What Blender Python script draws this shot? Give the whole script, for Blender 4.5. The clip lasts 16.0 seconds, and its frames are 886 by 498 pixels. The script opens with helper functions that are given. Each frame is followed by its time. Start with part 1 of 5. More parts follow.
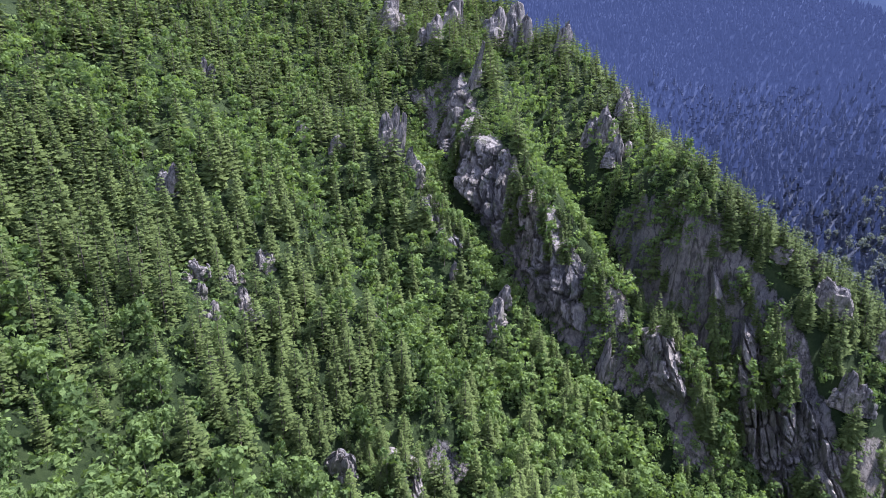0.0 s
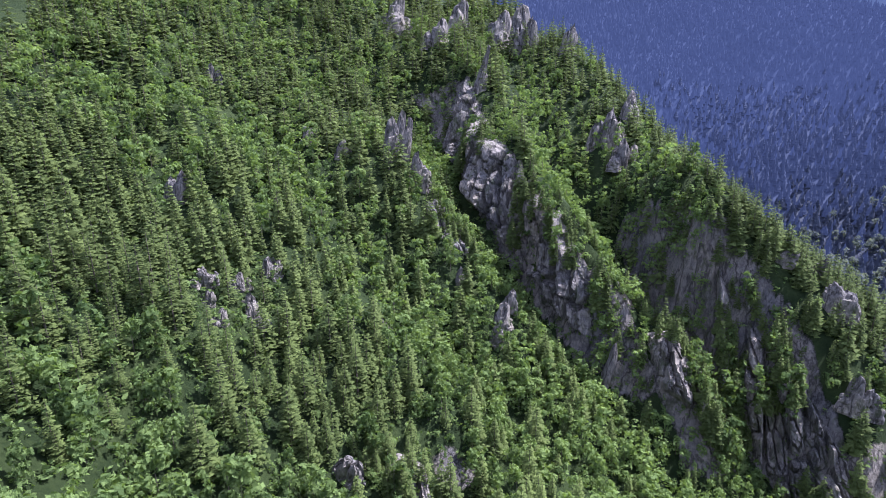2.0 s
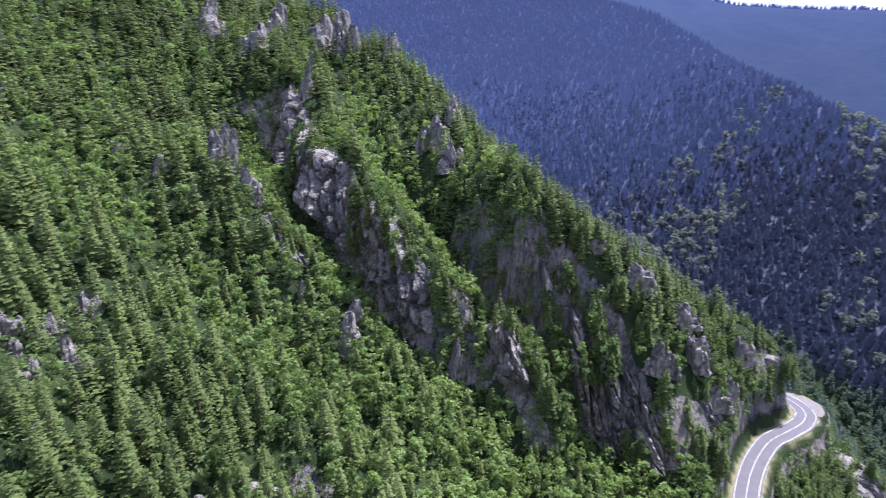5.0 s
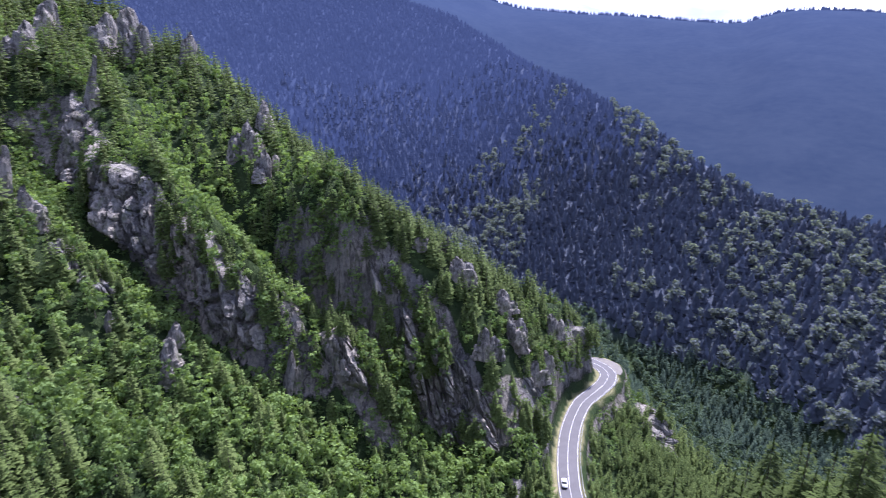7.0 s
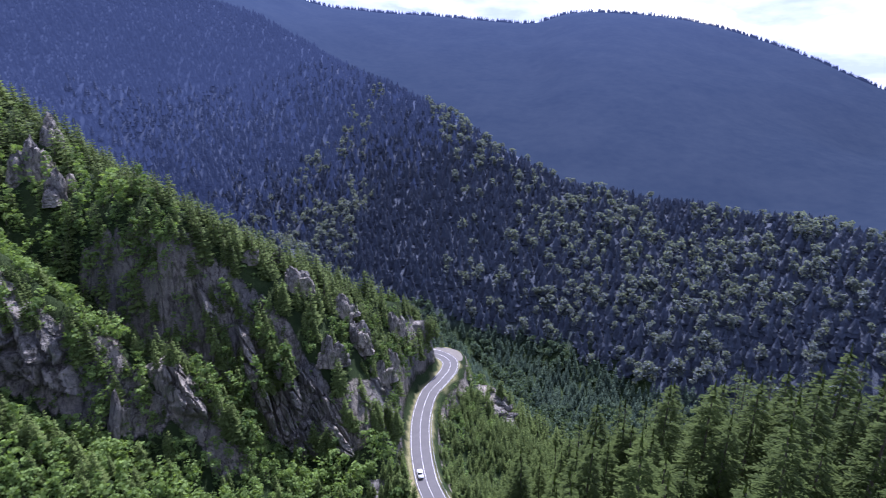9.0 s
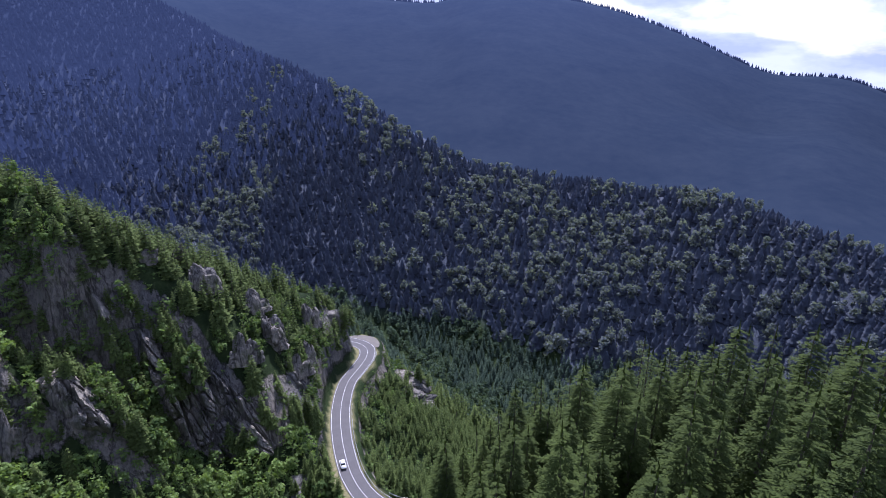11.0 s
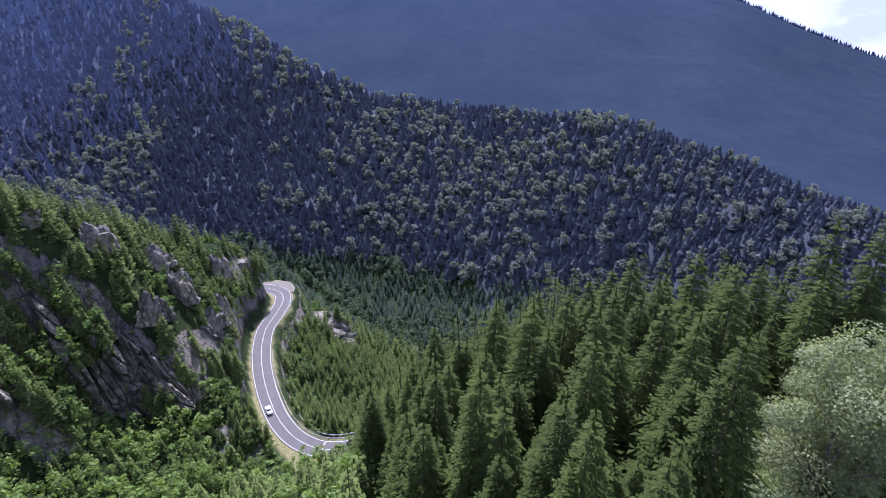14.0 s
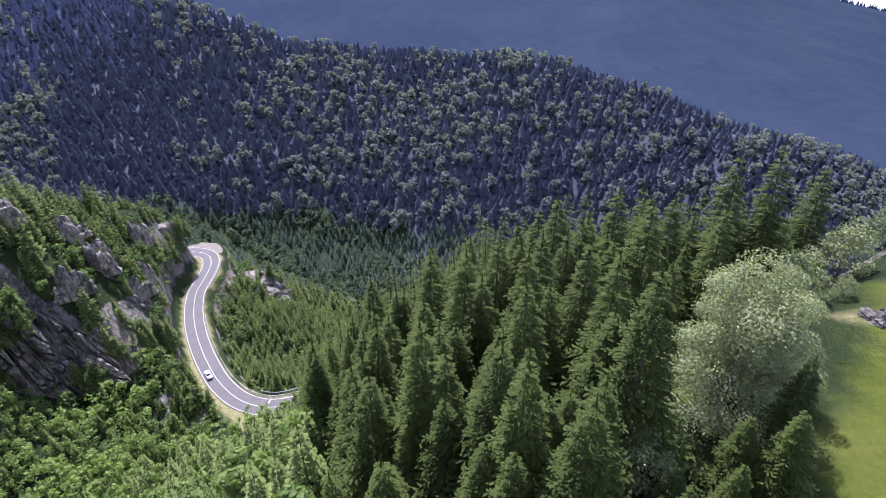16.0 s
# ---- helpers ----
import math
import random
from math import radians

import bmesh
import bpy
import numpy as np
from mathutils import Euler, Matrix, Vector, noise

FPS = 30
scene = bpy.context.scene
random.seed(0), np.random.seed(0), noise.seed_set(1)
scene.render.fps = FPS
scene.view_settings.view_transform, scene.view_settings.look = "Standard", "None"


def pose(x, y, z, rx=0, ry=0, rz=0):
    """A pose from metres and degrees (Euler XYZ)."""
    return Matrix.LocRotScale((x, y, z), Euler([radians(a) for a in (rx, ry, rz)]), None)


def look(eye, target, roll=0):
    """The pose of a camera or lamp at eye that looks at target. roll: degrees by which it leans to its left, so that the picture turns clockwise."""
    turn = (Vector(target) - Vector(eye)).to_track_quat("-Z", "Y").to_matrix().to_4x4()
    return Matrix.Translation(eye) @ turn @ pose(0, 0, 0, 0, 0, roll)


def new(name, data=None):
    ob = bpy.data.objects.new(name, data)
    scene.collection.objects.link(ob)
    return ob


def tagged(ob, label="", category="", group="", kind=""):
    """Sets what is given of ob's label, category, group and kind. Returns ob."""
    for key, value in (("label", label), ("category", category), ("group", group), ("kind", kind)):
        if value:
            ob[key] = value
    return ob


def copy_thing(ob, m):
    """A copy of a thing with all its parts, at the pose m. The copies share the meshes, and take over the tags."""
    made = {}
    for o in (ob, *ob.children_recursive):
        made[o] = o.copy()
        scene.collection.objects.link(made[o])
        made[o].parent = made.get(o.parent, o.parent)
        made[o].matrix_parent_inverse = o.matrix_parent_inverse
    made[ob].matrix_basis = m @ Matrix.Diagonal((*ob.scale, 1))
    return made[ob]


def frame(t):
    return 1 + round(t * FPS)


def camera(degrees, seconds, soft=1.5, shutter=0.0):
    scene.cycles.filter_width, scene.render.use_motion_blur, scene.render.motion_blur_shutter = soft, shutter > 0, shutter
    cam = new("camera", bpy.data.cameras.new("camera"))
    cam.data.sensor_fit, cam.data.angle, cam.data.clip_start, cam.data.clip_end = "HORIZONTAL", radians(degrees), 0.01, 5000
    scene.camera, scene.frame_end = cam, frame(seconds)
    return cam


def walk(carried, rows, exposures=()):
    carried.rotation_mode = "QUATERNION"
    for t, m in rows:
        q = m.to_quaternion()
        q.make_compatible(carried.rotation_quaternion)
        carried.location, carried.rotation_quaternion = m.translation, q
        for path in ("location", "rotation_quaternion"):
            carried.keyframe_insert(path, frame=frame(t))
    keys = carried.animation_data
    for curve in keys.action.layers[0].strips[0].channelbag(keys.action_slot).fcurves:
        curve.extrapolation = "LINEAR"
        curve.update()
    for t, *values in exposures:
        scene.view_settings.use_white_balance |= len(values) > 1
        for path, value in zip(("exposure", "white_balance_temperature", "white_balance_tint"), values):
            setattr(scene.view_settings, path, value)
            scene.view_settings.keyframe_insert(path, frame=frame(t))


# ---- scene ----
# ---- camera ----
cam = camera(73.1, 16.0, soft=0.8, shutter=0.5)
PATH = [
    (0.0, 0.0, -0.0, 123.0, -17.61, -0.2, -6.76),
    (0.5, -0.1, -0.02, 123.41, -17.61, -0.05, -6.68),
    (1.0, -0.19, -0.07, 123.84, -17.67, 0.01, -6.61),
    (1.5, -0.2, -0.11, 124.3, -17.66, 0.06, -6.46),
    (2.0, -0.13, -0.12, 124.79, -17.66, 0.09, -6.29),
    (2.5, -0.03, -0.11, 125.31, -17.66, 0.13, -6.88),
    (3.0, 0.02, -0.18, 125.8, -17.68, 0.18, -8.16),
    (3.5, 0.02, -0.36, 126.31, -17.73, 0.22, -9.82),
    (4.0, -0.08, -0.6, 126.87, -17.77, 0.23, -13.51),
    (6.5, -1.59, -1.88, 130.24, -18.05, -0.51, -35.63),
    (7.0, -1.91, -2.04, 130.81, -18.06, -0.41, -39.82),
    (7.5, -2.27, -2.13, 131.3, -18.08, -0.34, -44.07),
    (8.0, -2.62, -2.19, 131.72, -18.08, -0.18, -48.73),
    (8.5, -2.9, -2.17, 132.1, -18.1, -0.09, -52.96),
    (9.0, -3.01, -2.07, 132.48, -18.14, -0.03, -56.72),
    (11.5, -2.7, -1.18, 134.56, -20.83, -0.27, -66.91),
    (12.0, -2.63, -1.12, 134.89, -21.91, -0.25, -68.04),
    (12.5, -2.66, -1.17, 135.2, -22.97, -0.17, -69.32),
    (13.0, -2.78, -1.26, 135.54, -24.02, -0.07, -71.12),
    (13.5, -2.88, -1.28, 135.91, -25.12, 0.08, -73.1),
    (14.0, -3.02, -1.3, 136.21, -26.41, 0.15, -75.04),
    (14.5, -3.19, -1.28, 136.5, -27.64, 0.18, -77.02),
    (15.0, -3.32, -1.31, 136.82, -28.93, 0.34, -78.96),
    (15.5, -3.42, -1.3, 137.11, -30.15, 0.5, -81.01),
    (16.0, -3.52, -1.3, 137.35, -31.68, 0.6, -82.82),
]
walk(cam, [(t, pose(x, y, z, 90 + p, r, yw)) for t, x, y, z, p, r, yw in PATH], [(0, 1.82, 5350, 31), (4, 1.84, 5350, 32), (7, 1.76, 5300, 32), (9, 1.47, 5250, 31), (11.5, 1.04, 5250, 30), (12.5, 1.17, 5250, 31), (14.5, 1.55, 5400, 31), (16, 1.75, 5550, 31)])

# ---- world, sun, exposure ----
SUN_AZ, SUN_EL = 67.0, 57.0          # degrees clockwise from +y, and above the horizon
world = bpy.data.worlds.new("world")
scene.world = world
world.use_nodes = True
wn, wl = world.node_tree.nodes, world.node_tree.links
bg = wn["Background"]
sky = wn.new("ShaderNodeTexSky")
sky.sky_type = "NISHITA"
sky.sun_disc = False
sky.sun_elevation, sky.sun_rotation = radians(SUN_EL), radians(SUN_AZ)
sky.air_density, sky.dust_density, sky.altitude = 1.6, 0.6, 900
tc = wn.new("ShaderNodeTexCoord")
cn = wn.new("ShaderNodeTexNoise")
cn.inputs["Scale"].default_value, cn.inputs["Detail"].default_value = 5.0, 7.0
cr = wn.new("ShaderNodeValToRGB")
cr.color_ramp.elements[0].position, cr.color_ramp.elements[1].position = 0.28, 0.50
cm = wn.new("ShaderNodeMix")
cm.data_type = "RGBA"
cn2 = wn.new("ShaderNodeTexNoise")
cn2.inputs["Scale"].default_value, cn2.inputs["Detail"].default_value = 9.0, 8.0
cc = wn.new("ShaderNodeValToRGB")
cc.color_ramp.elements[0].position, cc.color_ramp.elements[0].color = 0.40, (2.5, 2.8, 3.7, 1)
cc.color_ramp.elements[1].position, cc.color_ramp.elements[1].color = 0.60, (3.9, 4.1, 4.7, 1)
wl.new(cn2.outputs["Fac"], cc.inputs["Fac"])
wl.new(cc.outputs["Color"], cm.inputs["B"])
cmap = wn.new("ShaderNodeMapping")
cmap.inputs["Scale"].default_value = (1, 1, 3)
sep, top, com = wn.new("ShaderNodeSeparateXYZ"), wn.new("ShaderNodeMath"), wn.new("ShaderNodeCombineXYZ")
top.operation, top.inputs[1].default_value = "MAXIMUM", 0.03
wl.new(tc.outputs["Generated"], sep.inputs[0])
wl.new(sep.outputs["X"], com.inputs["X"])
wl.new(sep.outputs["Y"], com.inputs["Y"])
wl.new(sep.outputs["Z"], top.inputs[0])
wl.new(top.outputs[0], com.inputs["Z"])
wl.new(com.outputs[0], sky.inputs["Vector"])
wl.new(tc.outputs["Generated"], cmap.inputs["Vector"])
wl.new(cmap.outputs["Vector"], cn.inputs["Vector"])
wl.new(cmap.outputs["Vector"], cn2.inputs["Vector"])
wl.new(cn.outputs["Fac"], cr.inputs["Fac"])
wl.new(cr.outputs["Color"], cm.inputs["Factor"])
wl.new(sky.outputs["Color"], cm.inputs["A"])
wl.new(cm.outputs["Result"], bg.inputs["Color"])
bg.inputs["Strength"].default_value = 0.115
sun = new("sun", bpy.data.lights.new("sun", "SUN"))
sun.data.energy, sun.data.angle, sun.data.color = 4.7, radians(0.6), (1.0, 0.94, 0.82)
sd = Vector((math.sin(radians(SUN_AZ)) * math.cos(radians(SUN_EL)), math.cos(radians(SUN_AZ)) * math.cos(radians(SUN_EL)), math.sin(radians(SUN_EL))))
sun.matrix_world = look(sd * 900, (0, 0, 0))

# ---- small tools ----
rng = np.random.default_rng(7)


def vnoise(P, seed=0):
    """Smooth value noise at points P (n, 3), about -1 to 1."""
    P = np.asarray(P, float)
    i = np.floor(P).astype(np.int64)
    f = P - i
    f = f * f * (3 - 2 * f)
    out = np.zeros(len(P))
    for dx in (0, 1):
        for dy in (0, 1):
            for dz in (0, 1):
                h = (i[:, 0] + dx) * 374761393 + (i[:, 1] + dy) * 668265263 + (i[:, 2] + dz) * 2147483647 + seed * 974711
                h = (h ^ (h >> 13)) * 1274126177
                h = (h ^ (h >> 16)) & 0xFFFFF
                w = (f[:, 0] if dx else 1 - f[:, 0]) * (f[:, 1] if dy else 1 - f[:, 1]) * (f[:, 2] if dz else 1 - f[:, 2])
                out += w * (h / 524287.5 - 1)
    return out


def fbm(P, octaves=4, seed=0):
    P = np.asarray(P, float)
    out, a = np.zeros(len(P)), 1.0
    for k in range(octaves):
        out += a * vnoise(P * 2 ** k + 17.3 * k, seed + k)
        a *= 0.5
    return out


def xy0(x, y, s):
    x, y = np.ravel(x), np.ravel(y)
    return np.stack([x * s, y * s, np.zeros_like(x)], 1)


def smooth(a, b, v):
    t = np.clip((v - a) / (b - a), 0, 1)
    return t * t * (3 - 2 * t)


def mesh_of(name, V, faces, mats=(), tone=None, flat=False):
    """A mesh from arrays: V (n, 3), faces (m, 3 or 4); tone: a value for each vertex."""
    me = bpy.data.meshes.new(name)
    V, faces = np.asarray(V, np.float32), np.asarray(faces, np.int32)
    k = faces.shape[1]
    me.vertices.add(len(V))
    me.vertices.foreach_set("co", V.ravel())
    me.loops.add(faces.size)
    me.loops.foreach_set("vertex_index", faces.ravel())
    me.polygons.add(len(faces))
    me.polygons.foreach_set("loop_start", np.arange(0, faces.size, k, dtype=np.int32))
    me.polygons.foreach_set("use_smooth", np.full(len(faces), not flat))
    for m in mats:
        me.materials.append(m)
    if tone is not None:
        me.attributes.new("tone", "FLOAT", "POINT").data.foreach_set("value", np.asarray(tone, np.float32))
    me.update(calc_edges=True)
    return me


def part(name, me, parent, label=""):
    ob = new(name, me)
    ob.parent = parent
    return tagged(ob, label)


# ---- materials ----
def shader(name):
    m = bpy.data.materials.new(name)
    m.use_nodes = True
    n, l = m.node_tree.nodes, m.node_tree.links
    return m, n, l, n["Principled BSDF"]


def ramp(n, stops):
    r = n.new("ShaderNodeValToRGB")
    e = r.color_ramp.elements
    while len(e) < len(stops):
        e.new(0.5)
    for k, (p, c) in zip(e, stops):
        k.position, k.color = p, (*c, 1)
    return r


def noise_node(n, l, scale, detail=6.0, stretch=(1, 1, 1), kind="Object", rough=0.6):
    t, mp, no = n.new("ShaderNodeTexCoord"), n.new("ShaderNodeMapping"), n.new("ShaderNodeTexNoise")
    mp.inputs["Scale"].default_value = stretch
    no.inputs["Scale"].default_value, no.inputs["Detail"].default_value, no.inputs["Roughness"].default_value = scale, detail, rough
    l.new(t.outputs[kind], mp.inputs["Vector"])
    l.new(mp.outputs["Vector"], no.inputs["Vector"])
    return no


def maths(n, l, op, a, b):
    m = n.new("ShaderNodeMath")
    m.operation = op
    for s, v in zip(m.inputs, (a, b)):
        if isinstance(v, (int, float)):
            s.default_value = v
        else:
            l.new(v, s)
    return m.outputs[0]


def mixed(n, l, fac, a, b, blend="MIX"):
    m = n.new("ShaderNodeMix")
    m.data_type, m.blend_type = "RGBA", blend
    for s, v in ((m.inputs["Factor"], fac), (m.inputs["A"], a), (m.inputs["B"], b)):
        if isinstance(v, tuple):
            s.default_value = (*v, 1)
        elif isinstance(v, (int, float)):
            s.default_value = v
        else:
            l.new(v, s)
    return m.outputs["Result"]


def bump(n, l, p, height, strength, dist):
    b = n.new("ShaderNodeBump")
    b.inputs["Strength"].default_value, b.inputs["Distance"].default_value = strength, dist
    l.new(height, b.inputs["Height"])
    l.new(b.outputs["Normal"], p.inputs["Normal"])


def foliage(name, dark, light, through_leaf=0.3, by_object=False, grain=3.0, gaps=0.44, glow=(1.8, 1.9, 0.85)):
    """Leaves or needles: tone by tree and by leaf, gaps between the twigs, some light passing through."""
    m, n, l, p = shader(name)
    g = n.new("ShaderNodeNewGeometry")
    if by_object:
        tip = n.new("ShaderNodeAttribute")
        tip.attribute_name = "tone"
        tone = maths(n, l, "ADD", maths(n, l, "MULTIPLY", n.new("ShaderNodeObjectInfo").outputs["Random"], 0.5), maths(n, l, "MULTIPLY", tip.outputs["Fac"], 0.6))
    else:
        a = n.new("ShaderNodeAttribute")
        a.attribute_name = "tone"
        tone = a.outputs["Fac"]
    fine = noise_node(n, l, grain, 2.0, rough=0.7)
    v = maths(n, l, "ADD", maths(n, l, "MULTIPLY", tone, 0.5), maths(n, l, "MULTIPLY", g.outputs["Random Per Island"], 0.42))
    v = maths(n, l, "ADD", v, maths(n, l, "MULTIPLY", maths(n, l, "SUBTRACT", fine.outputs["Fac"], 0.3), 0.5))
    r = ramp(n, [(0.0, dark), (1.0, light)])
    l.new(v, r.inputs["Fac"])
    l.new(r.outputs["Color"], p.inputs["Base Color"])
    p.inputs["Roughness"].default_value = 0.75
    p.inputs["Specular IOR Level"].default_value = 0.06
    tr = n.new("ShaderNodeBsdfTranslucent")
    l.new(mixed(n, l, 1.0, r.outputs["Color"], glow, "MULTIPLY"), tr.inputs["Color"])
    mx = n.new("ShaderNodeMixShader")
    mx.inputs["Fac"].default_value = through_leaf
    l.new(p.outputs["BSDF"], mx.inputs[1])
    l.new(tr.outputs["BSDF"], mx.inputs[2])
    out = mx.outputs["Shader"]
    if gaps:
        cut = n.new("ShaderNodeMixShader")
        hole = maths(n, l, "LESS_THAN", noise_node(n, l, grain * 1.3, 1.0).outputs["Fac"], gaps)
        l.new(hole, cut.inputs["Fac"])
        l.new(out, cut.inputs[1])
        l.new(n.new("ShaderNodeBsdfTransparent").outputs["BSDF"], cut.inputs[2])
        out = cut.outputs["Shader"]
    l.new(out, n["Material Output"].inputs["Surface"])
    return m


def cells(n, l, scale, stretch, feature):
    """Angular blocks in the rock."""
    t, mp, v = n.new("ShaderNodeTexCoord"), n.new("ShaderNodeMapping"), n.new("ShaderNodeTexVoronoi")
    mp.inputs["Scale"].default_value, mp.inputs["Rotation"].default_value = stretch, (0.12, 0.18, 0.3)
    v.inputs["Scale"].default_value, v.feature = scale, feature
    wob = noise_node(n, l, 0.25, 3)
    add = n.new("ShaderNodeVectorMath")
    add.operation = "MULTIPLY_ADD"
    add.inputs[1].default_value = (1.6, 1.6, 1.6)
    l.new(wob.outputs["Color"], add.inputs[0])
    l.new(t.outputs["Object"], add.inputs[2])
    l.new(add.outputs["Vector"], mp.inputs["Vector"])
    l.new(mp.outputs["Vector"], v.inputs["Vector"])
    return v


def crack(n, l, scale, stretch, width):
    """Ragged dark fissures: 0 in the fissure, 1 beside it."""
    v = noise_node(n, l, scale, 5, stretch, rough=0.55).outputs["Fac"]
    d = n.new("ShaderNodeMath")
    d.operation = "ABSOLUTE"
    l.new(maths(n, l, "SUBTRACT", v, 0.5), d.inputs[0])
    r = n.new("ShaderNodeMapRange")
    r.inputs["From Max"].default_value = width
    l.new(d.outputs[0], r.inputs["Value"])
    return r.outputs["Result"]


def rock_into(n, l):
    """Colour and height sockets of grey rock: upright blocks, ragged fissures, stains."""
    tone = ramp(n, [(0.25, (0.066, 0.064, 0.062)), (0.5, (0.168, 0.161, 0.148)), (0.8, (0.295, 0.274, 0.240))])
    v1, v2 = cells(n, l, 0.30, (1, 1, 0.13), "F1"), cells(n, l, 0.9, (1, 1, 0.22), "F1")
    fine = noise_node(n, l, 1.6, 9, (1, 1, 0.3), rough=0.78)
    streak = noise_node(n, l, 0.35, 8, (1, 1, 0.12), rough=0.7)
    k = maths(n, l, "ADD", maths(n, l, "MULTIPLY", v1.outputs["Color"], 0.10), maths(n, l, "MULTIPLY", v2.outputs["Color"], 0.12))
    k = maths(n, l, "ADD", k, maths(n, l, "ADD", maths(n, l, "MULTIPLY", fine.outputs["Fac"], 0.46), maths(n, l, "MULTIPLY", streak.outputs["Fac"], 0.36)))
    l.new(k, tone.inputs["Fac"])
    a, b = crack(n, l, 0.22, (1, 1, 0.2), 0.035), crack(n, l, 0.8, (1, 1, 0.35), 0.05)
    deep = maths(n, l, "MULTIPLY", a, maths(n, l, "ADD", maths(n, l, "MULTIPLY", b, 0.5), 0.5))
    c1 = ramp(n, [(0.0, (0.34, 0.34, 0.36)), (1.0, (1, 1, 1))])
    l.new(deep, c1.inputs["Fac"])
    big = noise_node(n, l, 0.06, 5, (1, 1, 0.5))
    c3 = ramp(n, [(0.36, (0.72, 0.73, 0.76)), (0.62, (1.28, 1.2, 1.06))])
    l.new(big.outputs["Fac"], c3.inputs["Fac"])
    col = mixed(n, l, 1.0, mixed(n, l, 1.0, tone.outputs["Color"], c1.outputs["Color"], "MULTIPLY"), c3.outputs["Color"], "MULTIPLY")
    # moss and grass in the joints
    moss = ramp(n, [(0.56, (0, 0, 0)), (0.66, (1, 1, 1))])
    l.new(maths(n, l, "ADD", maths(n, l, "MULTIPLY", noise_node(n, l, 0.3, 7, (1, 1, 0.6)).outputs["Fac"], 0.8), maths(n, l, "MULTIPLY", fine.outputs["Fac"], 0.25)), moss.inputs["Fac"])
    col = mixed(n, l, maths(n, l, "MULTIPLY", moss.outputs["Color"], 0.75), col, (0.046, 0.058, 0.022))
    h = maths(n, l, "ADD", maths(n, l, "MULTIPLY", v1.outputs["Color"], 0.5), maths(n, l, "ADD", maths(n, l, "MULTIPLY", v2.outputs["Color"], 0.3), maths(n, l, "MULTIPLY", fine.outputs["Fac"], 0.5)))
    h = maths(n, l, "ADD", h, maths(n, l, "ADD", maths(n, l, "MULTIPLY", deep, 0.8), maths(n, l, "MULTIPLY", streak.outputs["Fac"], 0.9)))
    return col, h


def rock_material():
    m, n, l, p = shader("grey_rock")
    col, h = rock_into(n, l)
    l.new(col, p.inputs["Base Color"])
    p.inputs["Roughness"].default_value, p.inputs["Specular IOR Level"].default_value = 0.88, 0.25
    bump(n, l, p, h, 0.7, 0.8)
    return m


def ground_material():
    """Undergrowth and grass, with bare rock where the ground is steep."""
    m, n, l, p = shader("mountain_ground")
    col, h = rock_into(n, l)
    g1 = noise_node(n, l, 0.06, 6)
    g2 = noise_node(n, l, 1.3, 8, rough=0.8)
    c = ramp(n, [(0.3, (0.008, 0.013, 0.005)), (0.48, (0.015, 0.026, 0.008)), (0.64, (0.034, 0.050, 0.015)), (0.85, (0.075, 0.075, 0.038))])
    l.new(maths(n, l, "ADD", maths(n, l, "MULTIPLY", g1.outputs["Fac"], 0.6), maths(n, l, "MULTIPLY", g2.outputs["Fac"], 0.4)), c.inputs["Fac"])
    a = n.new("ShaderNodeAttribute")
    a.attribute_name = "tone"
    ns = maths(n, l, "MULTIPLY", maths(n, l, "SUBTRACT", g2.outputs["Fac"], 0.5), 0.9)
    f = ramp(n, [(0.42, (0, 0, 0)), (0.58, (1, 1, 1))])
    l.new(maths(n, l, "ADD", a.outputs["Fac"], ns), f.inputs["Fac"])
    mead = n.new("ShaderNodeAttribute")
    mead.attribute_name = "meadow"
    verge = n.new("ShaderNodeAttribute")
    verge.attribute_name = "verge"
    cm1 = ramp(n, [(0.3, (0.038, 0.056, 0.006)), (0.5, (0.068, 0.088, 0.011)), (0.72, (0.108, 0.114, 0.026))])
    l.new(maths(n, l, "ADD", maths(n, l, "MULTIPLY", g1.outputs["Fac"], 0.5), maths(n, l, "MULTIPLY", g2.outputs["Fac"], 0.5)), cm1.inputs["Fac"])
    # blue haze painted on the ground under the far woods
    veil = n.new("ShaderNodeAttribute")
    veil.attribute_name = "haze_tint"
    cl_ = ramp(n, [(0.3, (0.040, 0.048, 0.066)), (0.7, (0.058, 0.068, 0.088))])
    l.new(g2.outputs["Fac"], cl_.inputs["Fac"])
    cv = ramp(n, [(0.3, (0.085, 0.095, 0.030)), (0.5, (0.16, 0.15, 0.07)), (0.72, (0.26, 0.225, 0.155))])
    l.new(g2.outputs["Fac"], cv.inputs["Fac"])
    lowc = mixed(n, l, verge.outputs["Fac"], mixed(n, l, mead.outputs["Fac"], mixed(n, l, veil.outputs["Fac"], c.outputs["Color"], cl_.outputs["Color"]), cm1.outputs["Color"]), cv.outputs["Color"])
    l.new(mixed(n, l, f.outputs["Color"], lowc, col), p.inputs["Base Color"])
    p.inputs["Roughness"].default_value, p.inputs["Specular IOR Level"].default_value = 0.92, 0.1
    bump(n, l, p, maths(n, l, "ADD", maths(n, l, "MULTIPLY", h, f.outputs["Color"]), g2.outputs["Fac"]), 0.8, 0.9)
    return m


